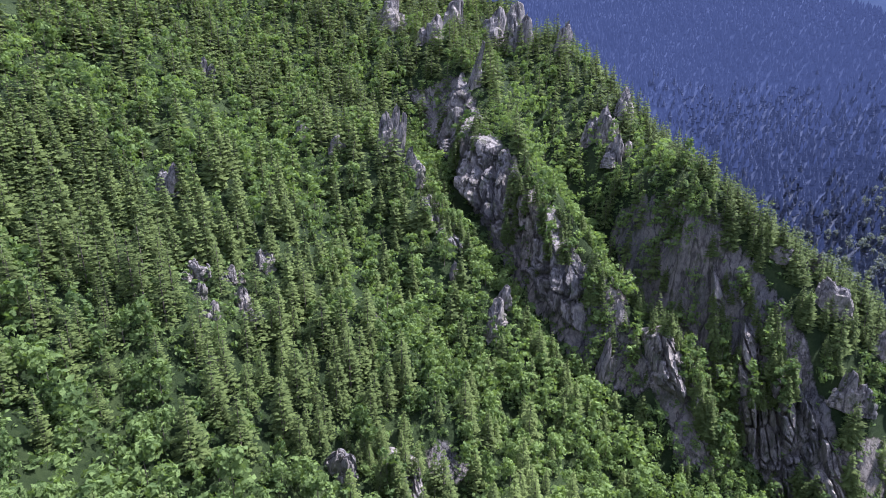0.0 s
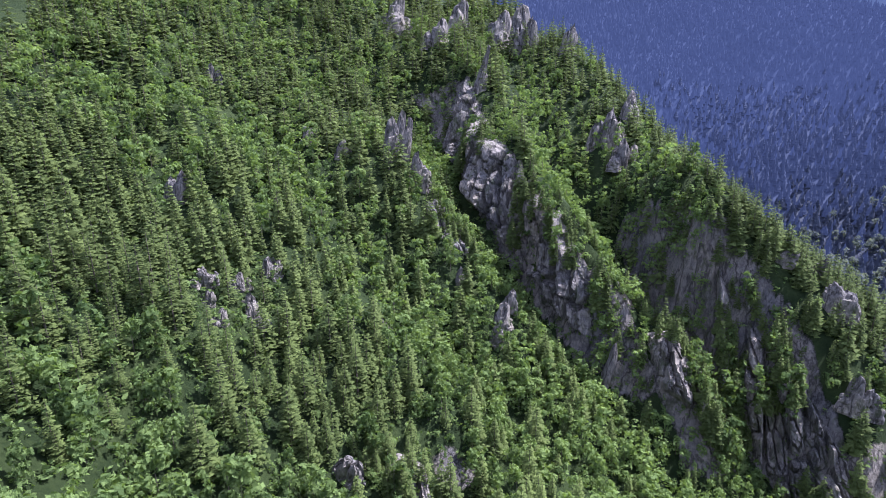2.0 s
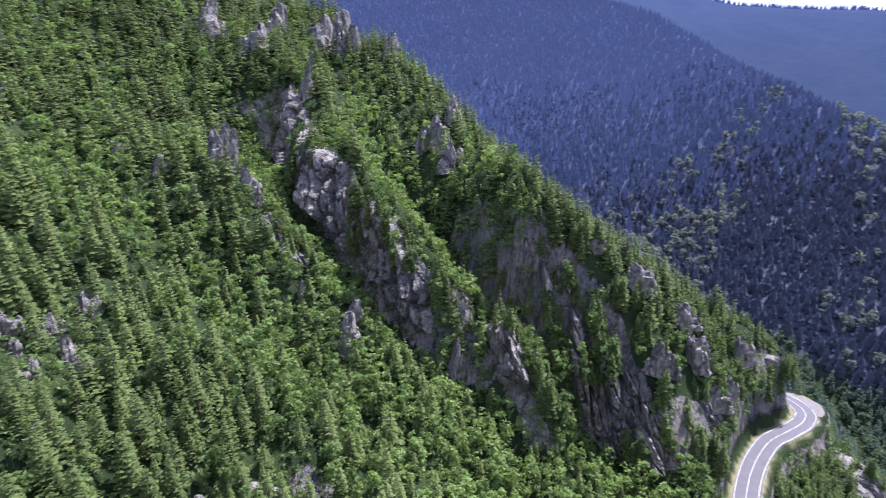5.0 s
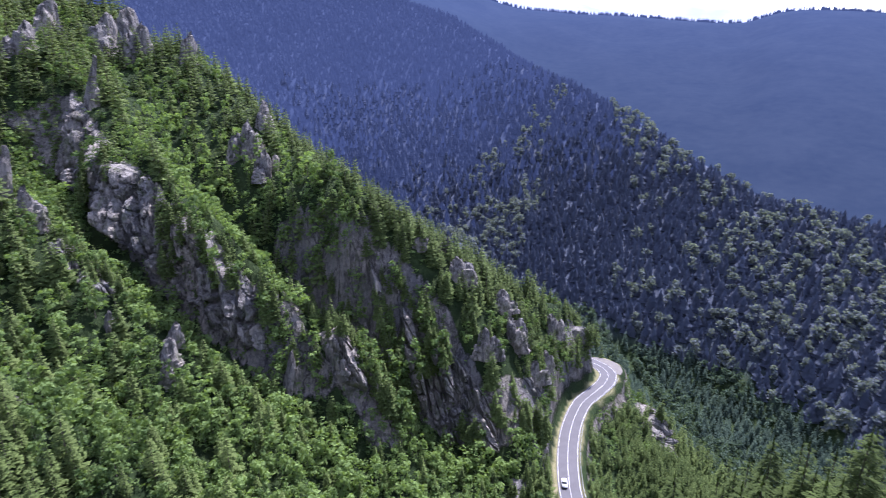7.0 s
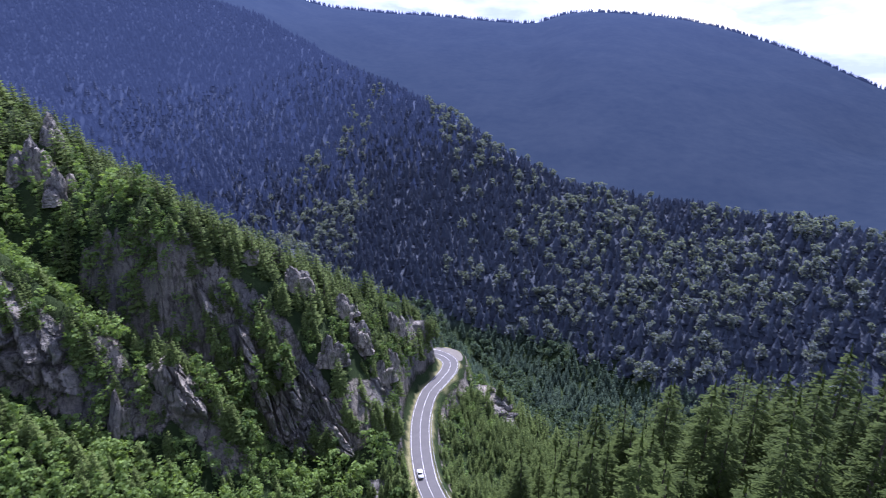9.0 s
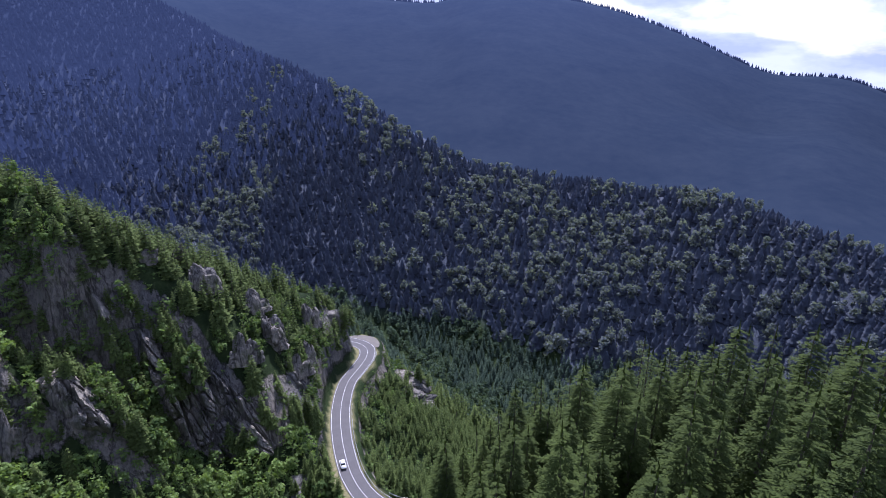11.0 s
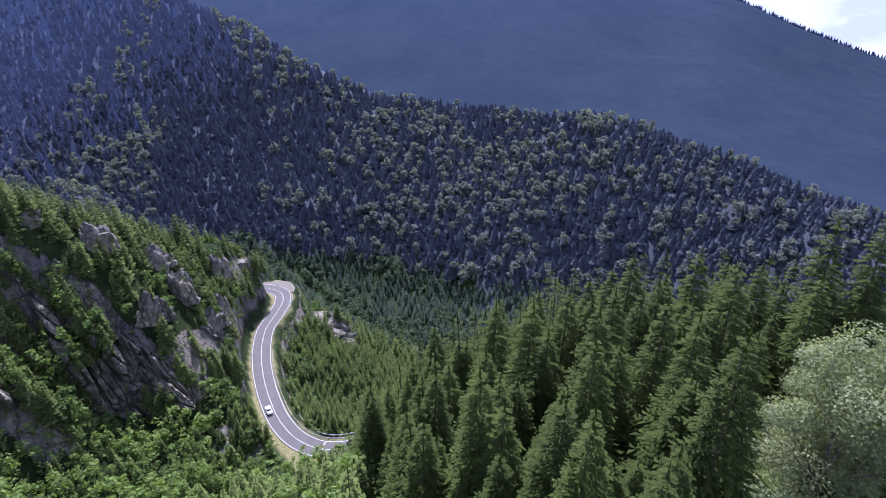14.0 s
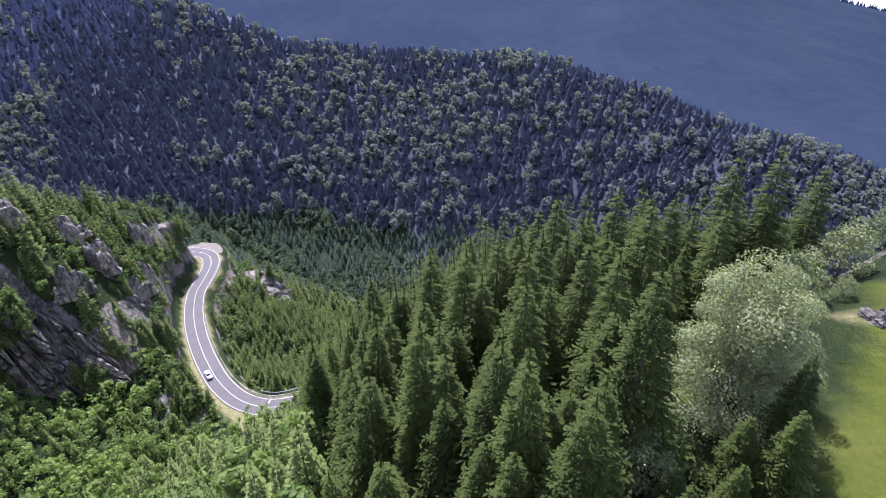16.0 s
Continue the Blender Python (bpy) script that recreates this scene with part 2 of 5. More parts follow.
def plain(name, stops, scale, rough=0.8, strength=0.3, dist=0.05, detail=6, stretch=(1, 1, 1), metal=0.0):
    m, n, l, p = shader(name)
    a, b = noise_node(n, l, scale, detail, stretch), noise_node(n, l, scale * 9, detail, stretch)
    r = ramp(n, stops)
    l.new(maths(n, l, "ADD", maths(n, l, "MULTIPLY", a.outputs["Fac"], 0.6), maths(n, l, "MULTIPLY", b.outputs["Fac"], 0.4)), r.inputs["Fac"])
    l.new(r.outputs["Color"], p.inputs["Base Color"])
    p.inputs["Roughness"].default_value, p.inputs["Metallic"].default_value = rough, metal
    bump(n, l, p, b.outputs["Fac"], strength, dist)
    return m


M_GROUND = ground_material()
M_ROCK = rock_material()
M_BARK = plain("bark", [(0.3, (0.05, 0.04, 0.03)), (0.7, (0.16, 0.13, 0.10))], 2.0, 0.9, 0.6, 0.05, stretch=(1, 1, 0.2))
M_NEEDLE = foliage("spruce_needles", (0.008, 0.018, 0.006), (0.122, 0.160, 0.046), 0.18, grain=5.0, gaps=0.42)
M_NEEDLE_OB = foliage("spruce_needles_near", (0.004, 0.010, 0.003), (0.056, 0.078, 0.018), 0.26, True, 7.0, 0.40)
M_LEAF = foliage("broad_leaves", (0.012, 0.032, 0.012), (0.150, 0.212, 0.066), 0.32, grain=6.0, gaps=0.42)
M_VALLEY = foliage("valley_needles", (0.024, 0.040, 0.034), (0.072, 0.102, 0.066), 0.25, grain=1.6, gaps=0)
M_LEAF_OB = foliage("broad_leaves_near", (0.026, 0.046, 0.016), (0.225, 0.255, 0.140), 0.24, True, 9.0, 0.40)
# blue-grey base colours stand in for the haze across the valley
M_HAZED_NEEDLE = foliage("hazed_needles", (0.084, 0.098, 0.132), (0.122, 0.140, 0.178), 0.62, grain=1.2, gaps=0, glow=(1.2, 1.25, 1.3))
M_HAZED_LEAF = foliage("hazed_leaves", (0.080, 0.094, 0.116), (0.116, 0.133, 0.142), 0.36, grain=1.2, gaps=0)

def distance(name, low, high, haze_glow, foot=1.0):
    """Distant woods with blue haze painted in as emission, weaker towards the foot."""
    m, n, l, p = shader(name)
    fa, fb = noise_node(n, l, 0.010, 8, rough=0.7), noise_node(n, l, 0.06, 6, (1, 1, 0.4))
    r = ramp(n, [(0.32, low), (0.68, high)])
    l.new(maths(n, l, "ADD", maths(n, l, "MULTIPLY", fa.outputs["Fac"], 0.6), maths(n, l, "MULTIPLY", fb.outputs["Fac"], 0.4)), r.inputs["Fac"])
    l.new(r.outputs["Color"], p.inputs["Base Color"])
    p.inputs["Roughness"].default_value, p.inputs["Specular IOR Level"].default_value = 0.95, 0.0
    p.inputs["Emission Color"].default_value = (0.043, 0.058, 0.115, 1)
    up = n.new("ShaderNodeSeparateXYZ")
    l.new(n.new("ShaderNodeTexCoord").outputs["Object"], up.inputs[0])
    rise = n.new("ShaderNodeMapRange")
    for key, v in (("From Min", -60), ("From Max", 260), ("To Min", haze_glow * foot), ("To Max", haze_glow)):
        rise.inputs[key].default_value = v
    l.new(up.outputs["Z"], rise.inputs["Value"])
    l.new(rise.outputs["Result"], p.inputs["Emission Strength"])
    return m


M_FAR = distance("hazed_ridge_woods", (0.008, 0.013, 0.021), (0.016, 0.022, 0.030), 0.50, 0.34)
M_MIDWOOD = distance("hazed_midway_woods", (0.034, 0.042, 0.064), (0.050, 0.060, 0.088), 0.16)
M_REMOTE = distance("hazed_distant_woods", (0.018, 0.024, 0.040), (0.034, 0.042, 0.066), 0.38)

# ---- terrain ----
ROAD = [(170, 40, 0), (150, 47, 0), (134, 52, 0), (124, 59, 0), (119.5, 69, 0), (121, 79, 0), (127, 88.5, 0), (135, 96.5, 0), (144, 104, 0), (154, 111, 0), (164, 116.5, 0), (174, 120.5, 0), (184, 122, 0), (194, 124, 0), (201, 128.5, 0), (203, 137, 0), (199, 149, 0), (193, 162, 0), (186, 178, 0)]
RIVER = [(215, -70, -52), (222, 10, -50), (238, 75, -48), (262, 130, -46), (300, 190, -44), (350, 270, -40), (420, 400, -30), (480, 600, -15)]
LINES = {
    "east_crest": [(70, 324, 146), (78, 300, 126), (87, 275, 130), (98, 236, 106.5), (107, 214, 94), (116, 186, 78), (122, 162, 69), (142, 152, 57), (164, 142, 41), (183, 140, 29), (193, 140, 14)],
    "east_brink": [(80, 205, 90), (84, 172, 80), (90, 156, 75), (104, 148, 70), (109, 142, 62), (113, 135, 53), (117, 125, 41), (119, 115, 28)],
    "east_slope": [(128, 138, 55), (140, 126, 36), (152, 126, 28), (168, 130, 24), (183, 132, 16)],
    "east_foot": [(71, 187, 67), (83, 160, 48), (94, 132, 24), (106, 119, 16), (114, 108, 13), (122, 101, 9)],
    "middle_crest": [(13, 299, 140), (37, 242, 120), (43, 213, 102), (45, 193, 93), (53, 170, 82), (63, 155, 66), (70, 144, 50), (80, 143, 54), (86, 136, 44), (88, 126, 30)],
    "middle_foot": [(24, 231, 93), (30, 203, 80), (40, 180, 66), (49, 161, 55), (57, 148, 43), (68, 138, 38)],
    "gully_east": [(60, 290, 130), (64, 240, 108), (62, 205, 82), (72, 172, 58), (84, 150, 42)],
    "west_crest": [(-20, 244, 114), (-1, 209, 98), (8, 201, 95), (20, 180, 76), (31, 164, 66), (41, 148, 54), (50, 130, 38)],
    "gully_west": [(-72, 239, 138), (-47, 210, 112), (-21, 175, 84), (-4, 163, 70), (11, 146, 55), (32, 129, 40), (57, 114, 24), (85, 104, 12), (105, 92, 4), (113, 80, 1)],
    "slope_west": [(-130, 320, 185), (-96, 198, 126), (-63, 116, 88), (-41, 59, 72), (-55, 0, 88)],
    "slope_mid": [(-70, 185, 112), (-45, 141, 88), (-29, 72, 62), (-25, 30, 74)],
    "slope_low": [(-27, 131, 76), (-8, 95, 46), (14, 102, 33), (40, 80, 30), (75, 70, 20)],
    "camera_spur": [(-70, -90, 124), (-25, -45, 110), (10, -16, 105), (28, -18, 104), (40, -14, 97), (66, -13, 86), (88, 2, 69), (108, 22, 43), (124, 40, 16)],
    "hilltop": [(14, -42, 105), (33, -28, 103.5), (42, -29, 102.5), (45, -38, 102), (40, -50, 102)],
    "hilltop_edge": [(54, -24, 92), (62, -36, 88), (60, -50, 88)],
    "rib_west": [(-84, 226, 140), (-60, 195, 117), (-37, 163, 95), (-20, 148, 80), (-3, 130, 62), (14, 115, 45)],
    "spur_left": [(-5, 28, 74), (30, 32, 68), (60, 34, 54), (90, 48, 24), (108, 62, 3)],
    "spur_right": [(20, -66, 102), (78, -46, 72), (92, -34, 60), (120, -10, 30), (165, 20, -12), (205, 5, -42)],
    "below_road": [(160, 78, -14), (185, 95, -16), (208, 108, -18), (222, 135, -22), (218, 85, -40), (190, 60, -32)],
    "behind": [(160, 172, 38), (142, 225, 55), (122, 262, 85), (110, 300, 98), (104, 340, 112), (150, 310, 62), (200, 200, -2), (235, 250, -20), (260, 340, 0)],
    "outer": [(-250, -120, 160), (-280, 200, 230), (-180, 420, 280), (30, 480, 250), (110, 440, 110), (200, 480, 30), (0, -220, 120), (110, -150, 50), (200, -120, -40), (310, -200, -48), (300, 0, -50), (330, 120, -50), (420, 250, -45)],
}


def along(line, step):
    """Points every step metres along a polyline."""
    out = []
    for a, b in zip(line, line[1:]):
        a, b = np.array(a, float), np.array(b, float)
        k = max(1, int(np.linalg.norm(b - a) / step))
        out += [a + (b - a) * i / k for i in range(k)]
    return np.array(out + [np.array(line[-1], float)])


def rounded_line(line, step):
    """A smooth curve through the corners of a polyline."""
    p = np.array(line, float)
    p = np.vstack([2 * p[0] - p[1], p, 2 * p[-1] - p[-2]])
    out = []
    for i in range(1, len(p) - 2):
        k = max(2, int(np.linalg.norm(p[i + 1] - p[i]) / step))
        for t in np.arange(k) / k:
            out.append(0.5 * (2 * p[i] + (p[i + 1] - p[i - 1]) * t + (2 * p[i - 1] - 5 * p[i] + 4 * p[i + 1] - p[i + 2]) * t * t + (3 * p[i] - p[i - 1] - 3 * p[i + 1] + p[i + 2]) * t ** 3))
    return np.array(out + [p[-2]])


def line_dist(x, y, line):
    """Distance in plan to a polyline, and the height of its nearest point."""
    best, zz = np.full(x.shape, 1e9), np.zeros(x.shape)
    for a, b in zip(line[:-1], line[1:]):
        d = b[:2] - a[:2]
        t = np.clip(((x - a[0]) * d[0] + (y - a[1]) * d[1]) / (d @ d + 1e-9), 0, 1)
        r = np.hypot(x - a[0] - t * d[0], y - a[1] - t * d[1])
        near = r < best
        best = np.where(near, r, best)
        zz = np.where(near, a[2] + t * (b[2] - a[2]), zz)
    return best, zz


KNOT = np.vstack([along(v, 9.0) for k, v in LINES.items() if k != "outer"] + [np.array(LINES["outer"], float), along(RIVER, 14.0), along(ROAD, 6.0)])
KNOT = KNOT[np.unique((KNOT[:, :2] / 2.5).round(), axis=0, return_index=True)[1]]
_d = np.hypot(KNOT[:, None, 0] - KNOT[None, :, 0], KNOT[:, None, 1] - KNOT[None, :, 1])
_n = len(KNOT)
_A = np.zeros((_n + 1, _n + 1))
_A[:_n, :_n] = -np.sqrt(_d ** 2 + 4.0) - np.eye(_n) * 0.6
_A[:_n, _n] = _A[_n, :_n] = 1
_W = np.linalg.solve(_A, np.append(KNOT[:, 2], 0))

ROADC = rounded_line(ROAD, 2.5)
RIVERC = rounded_line(RIVER, 10)


def polar(rows):
    return np.array([(d * math.sin(radians(a)), d * math.cos(radians(a)), z) for a, d, z in rows])


HILL = rounded_line(polar([(5, 1250, 330), (20, 1080, 280), (36, 900, 200), (47, 745, 112), (55, 620, 76), (65, 490, 35), (73, 460, 29), (80, 443, 27), (97, 418, 13), (106, 390, 6), (118, 375, 0)]), 25)


def height(x, y):
    """Height of the bare ground, in metres above the road."""
    shape = np.shape(x)
    x, y = np.ravel(np.asarray(x, float)), np.ravel(np.asarray(y, float))
    z = np.zeros(len(x))
    for i in range(0, len(x), 20000):
        cx, cy = np.clip(x[i:i + 20000], -280, 470), np.clip(y[i:i + 20000], -215, 590)
        r = np.sqrt((cx[:, None] - KNOT[None, :, 0]) ** 2 + (cy[:, None] - KNOT[None, :, 1]) ** 2 + 4.0)
        z[i:i + 20000] = -r @ _W[:_n] + _W[_n]
    z += 1.5 * fbm(xy0(x, y, 1 / 17), 4, 3) + 3.2 * vnoise(xy0(x, y, 1 / 38), 8) * smooth(10, 40, np.hypot(x - 20, y + 10))
    hd, hz = line_dist(x, y, HILL)
    hill = hz - hd * 0.50 + 8 * fbm(xy0(x, y, 1 / 130), 4, 21) - 9 * np.abs(vnoise(xy0(x, y, 1 / 95), 5)) * smooth(20, 120, hd) + 4
    hill = np.where(x > 190, hill, -90 + 0 * hill)
    z = np.maximum(z, hill)
    away = np.hypot(x, y)
    z = np.maximum(z, -52)
    z = np.where((away > 480) & (x > 150), np.maximum(hill, -60 - 0.12 * (away - 500)), z)
    rd, _ = line_dist(x, y, ROADC)
    w = np.maximum(1 - smooth(5.2, 8.5, rd), 1 - smooth(6.5, 10, np.hypot(x - 205.5, (y - 132.5) * 0.75)))
    return (z * (1 - w) - 0.12 * w).reshape(shape)


def axis(lo, hi, step, far_lo, far_hi, grow=1.065):
    mid = list(np.arange(lo, hi, step))
    s, v, right = step, mid[-1], []
    while v < far_hi:
        s *= grow
        v += s
        right.append(v)
    s, v, left = step, lo, []
    while v > far_lo:
        s *= 1.12
        v -= s
        left.append(v)
    return np.array(left[::-1] + mid + right)


GX, GY = axis(-105, 235, 1.7, -3400, 3600), axis(-45, 325, 1.7, -3400, 3600)
nx, ny = len(GX), len(GY)
XX, YY = np.meshgrid(GX, GY)
ZZ = height(XX, YY)
dzx, dzy = np.gradient(ZZ, GX, axis=1), np.gradient(ZZ, GY, axis=0)
STEEP = np.hypot(dzx, dzy)
ROADD = line_dist(XX.ravel(), YY.ravel(), ROADC)[0].reshape(XX.shape)
# broken, fluted relief on the steep faces
near = (XX > -110) & (XX < 240) & (YY > -50) & (YY < 330)
gorge = ((XX > 50) & (XX < 88) & (YY > 158) & (YY < 275)) * 1.2 + 1.2 * ((XX > 73) & (XX < 97) & (YY > 142) & (YY <= 162)) + 0.6 * ((XX > 86) & (YY > np.interp(XX, [86, 92, 98, 107, 113, 117], [166, 160, 153, 144, 131, 117])) & (YY < 200))
rocky = smooth(1.05, 1.5, STEEP - gorge + 0.3 * fbm(xy0(XX, YY, 1 / 9), 3, 31).reshape(XX.shape)) * near * smooth(5.4, 7.6, ROADD)
P3 = np.stack([XX.ravel() / 4.0, YY.ravel() / 4.0, ZZ.ravel() / 18], 1)
flute = (np.abs(vnoise(P3, 41)) - 0.3) * 4.2 + np.abs(vnoise(P3 * 2.3, 43)) * 1.8 + fbm(P3 * (0.5, 0.5, 2.2), 2, 47) * 1.2
nrm = np.stack([-dzx, -dzy, np.ones_like(dzx)], -1)
nrm /= np.linalg.norm(nrm, axis=-1, keepdims=True)
shift = nrm * (flute.reshape(XX.shape) * rocky * 0.06)[..., None]
GV = np.stack([XX, YY, ZZ], -1) + shift * (1, 1, 0.5)
idx = np.arange(nx * ny).reshape(ny, nx)
GF = np.stack([idx[:-1, :-1], idx[:-1, 1:], idx[1:, 1:], idx[1:, :-1]], -1).reshape(-1, 4)
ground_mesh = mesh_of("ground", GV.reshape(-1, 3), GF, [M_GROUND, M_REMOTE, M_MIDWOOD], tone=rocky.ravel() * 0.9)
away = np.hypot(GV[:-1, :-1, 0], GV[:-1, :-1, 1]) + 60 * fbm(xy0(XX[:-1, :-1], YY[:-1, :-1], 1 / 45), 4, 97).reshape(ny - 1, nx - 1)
# far faces take the materials that emit the painted haze
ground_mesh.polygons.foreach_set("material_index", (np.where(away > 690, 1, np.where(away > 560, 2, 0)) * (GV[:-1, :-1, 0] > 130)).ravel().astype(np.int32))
RX, RY = XX.ravel(), YY.ravel()


def in_meadow(x, y):
    """Share of open grass on the hilltop, 0 to 1."""
    return smooth(-0.8, 0.8, -7.5 - 0.6 * x - y + 1.2 * vnoise(xy0(x, y, 1 / 4), 77)) * smooth(50, 47, x) * smooth(-75, -60, y)


ground_mesh.attributes.new("meadow", "FLOAT", "POINT").data.foreach_set("value", in_meadow(RX, RY).astype(np.float32))
ground_mesh.attributes.new("haze_tint", "FLOAT", "POINT").data.foreach_set("value", (np.maximum(smooth(225, 260, RX), smooth(300, 360, RY) * (RX > 120)) * np.where((RY < 330) & (RX < 380) & (RY > 0.2 * RX), smooth(-42, -26, ZZ.ravel()), 1)).astype(np.float32))
ridx = np.concatenate([np.argmin(np.hypot(RX[i:i + 20000, None] - ROADC[None, :, 0], RY[i:i + 20000, None] - ROADC[None, :, 1]), 1) for i in range(0, len(RX), 20000)])
head = np.gradient(ROADC[:, :2], axis=0)[ridx]
uphill = head[:, 0] * (RY - ROADC[ridx, 1]) - head[:, 1] * (RX - ROADC[ridx, 0]) > 0
edge = ROADD.ravel() + np.where(uphill, 0, 3.0) + 1.3 * vnoise(xy0(RX, RY, 1 / 5), 78)
ground_mesh.attributes.new("verge", "FLOAT", "POINT").data.foreach_set("value", np.maximum(smooth(8.2, 6.6, edge) * smooth(1.1, 0.6, STEEP.ravel()), smooth(1.2, 0.8, np.minimum(np.hypot((RX - 112) / 4, (RY - 73) / 5), np.minimum(np.hypot((RX - 208) / 5, (RY - 134) / 6), np.hypot((RX - 42.5 + 0.5 * (RY + 32)) / 0.9, (RY + 32) / 2.0))))).astype(np.float32))
tagged(new("ground", ground_mesh), "steep mountain ground of undergrowth, grass and bare grey rock", "ground", kind="structure")


def ground_at(x, y):
    """Height and steepness of the ground sheet at points, by its grid."""
    x, y = np.asarray(x, float), np.asarray(y, float)
    i = np.clip(np.searchsorted(GX, x) - 1, 0, nx - 2)
    j = np.clip(np.searchsorted(GY, y) - 1, 0, ny - 2)
    u, v = (x - GX[i]) / (GX[i + 1] - GX[i]), (y - GY[j]) / (GY[j + 1] - GY[j])
    f = lambda A: A[j, i] * (1 - u) * (1 - v) + A[j, i + 1] * u * (1 - v) + A[j + 1, i] * (1 - u) * v + A[j + 1, i + 1] * u * v
    return f(ZZ), f(STEEP)

# ---- trees ----
def spruce_crown(h, r, whorls, per, g, start=0.06, sprays=0, fat=1.0):
    """Drooping whorls of boughs round the stem: arrays of vertices and triangles."""
    V, F = [], []
    for k in range(whorls):
        u = (k + g.uniform(-0.2, 0.2)) / whorls
        z = h * (start + (1 - start) * max(u, 0))
        rr = r * (1 - max(u, 0)) ** 0.85 * g.uniform(0.82, 1.14) + 0.05 * r
        a0 = g.uniform(0, 6.3)
        for b in range(per):
            a = a0 + b * 6.2832 / per + g.uniform(-0.3, 0.3)
            z = h * (start + (1 - start) * max(u, 0)) + g.uniform(-0.3, 0.3) * h / whorls
            q = rr * g.uniform(0.75, 1.15)
            ca, sa = math.cos(a), math.sin(a)
            drop = q * g.uniform(0.06, 0.34)

            def place(out, side, down):
                return (ca * out - sa * side, sa * out + ca * side, z - down)
            if not sprays:
                w = 0.27 * q + 0.05 * r
                s = len(V)
                V += [place(0, 0, -0.05 * q), place(q * 0.62, w, drop + 0.14 * q), place(q, 0, drop * 0.9), place(q * 0.62, -w, drop + 0.14 * q)]
                F += [(s, s + 1, s + 2), (s, s + 2, s + 3)]
            else:
                for t in range(sprays):
                    o = (t + 1) / (sprays + 0.3)
                    so, sd = q * o * 0.8, drop * o ** 1.4
                    for e in (-1, 1):
                        ln = (0.44 * q * (1.15 - 0.75 * o) + 0.10) * g.uniform(0.75, 1.25)
                        wd = (0.09 + 0.14 * ln) * fat
                        s = len(V)
                        tip = (so + ln * 0.75, e * ln * 0.75, sd + 0.22 * ln)
                        V += [place(so, 0, sd), place(so + 0.5 * ln - wd * 0.4, e * (0.35 * ln + wd * 0.6), sd + 0.2 * ln), place(*tip), place(so + 0.55 * ln + wd * 0.4, e * (0.35 * ln - wd * 0.6), sd + 0.14 * ln)]
                        F += [(s, s + 1, s + 2), (s, s + 2, s + 3)]
    s = len(V)
    t = 0.03 * r
    V += [(-t, -t, h * 0.92), (t, -t, h * 0.92), (0, t, h * 0.92), (0, 0, h * 1.03)]
    F += [(s, s + 1, s + 3), (s + 1, s + 2, s + 3), (s + 2, s, s + 3)]
    return np.array(V), np.array(F)


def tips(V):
    """Tone along each bough: shade painted in by the stem, light at the tip."""
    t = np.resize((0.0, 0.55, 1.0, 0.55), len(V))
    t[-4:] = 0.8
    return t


def leaf_crown(h, r, lobes, leaves, size, g, base=0.25, lump=(0.30, 0.52)):
    """A crown of leaf sprays on uneven lobes."""
    V, F = [], []
    c = []
    for k in range(lobes):
        a, u = g.uniform(0, 6.3), g.uniform(0, 1)
        d = r * 0.62 * math.sqrt(g.uniform(0.05, 1)) * (1.1 - 0.6 * u)
        c.append((d * math.cos(a), d * math.sin(a), h * (base + 0.12 + (0.86 - base) * u), r * g.uniform(*lump)))
    for k in range(leaves):
        cx, cy, cz, cr = c[k % lobes]
        n = g.normal(size=3)
        n[2] = abs(n[2]) * 0.9 + 0.1 if g.random() < 0.75 else n[2]
        n /= np.linalg.norm(n)
        p = np.array((cx, cy, cz)) + n * cr * g.uniform(0.55, 1.08) * (1, 1, 0.85)
        n = n + g.normal(size=3) * 0.55
        n /= np.linalg.norm(n)
        t = np.cross(n, g.normal(size=3))
        t /= np.linalg.norm(t)
        b = np.cross(n, t)
        q = size * g.uniform(0.6, 1.3)
        s = len(V)
        V += [p - t * q, p + b * q * 0.6, p + t * q, p - b * q * 0.6]
        F += [(s, s + 1, s + 2), (s, s + 2, s + 3)]
    return np.array(V), np.array(F)


def scatter(name, templates, P, S, mat, tone, g, flat=True, inner_shade=0.0):
    """One mesh of many trees: templates turned, scaled by S (n, 2) and set at P."""
    VV, FF, TT, base = [], [], [], 0
    pick = g.integers(0, len(templates), len(P))
    turn = g.uniform(0, 6.3, len(P))
    for k, (V, F) in enumerate(templates):
        sel = np.where(pick == k)[0]
        if not len(sel):
            continue
        c, s = np.cos(turn[sel])[:, None], np.sin(turn[sel])[:, None]
        x = (V[None, :, 0] * c - V[None, :, 1] * s) * S[sel, :1] + P[sel, :1]
        y = (V[None, :, 0] * s + V[None, :, 1] * c) * S[sel, :1] + P[sel, 1:2]
        z = V[None, :, 2] * S[sel, 1:2] + P[sel, 2:3]
        VV.append(np.stack([x, y, z], -1).reshape(-1, 3))
        FF.append((F[None] + (np.arange(len(sel)) * len(V))[:, None, None] + base).reshape(-1, 3))
        TT.append((tone[sel][:, None] * (1 - inner_shade) + inner_shade * tips(V)[None]).ravel())
        base += len(sel) * len(V)
    return mesh_of(name, np.vstack(VV), np.vstack(FF), [mat], np.concatenate(TT), flat=flat)


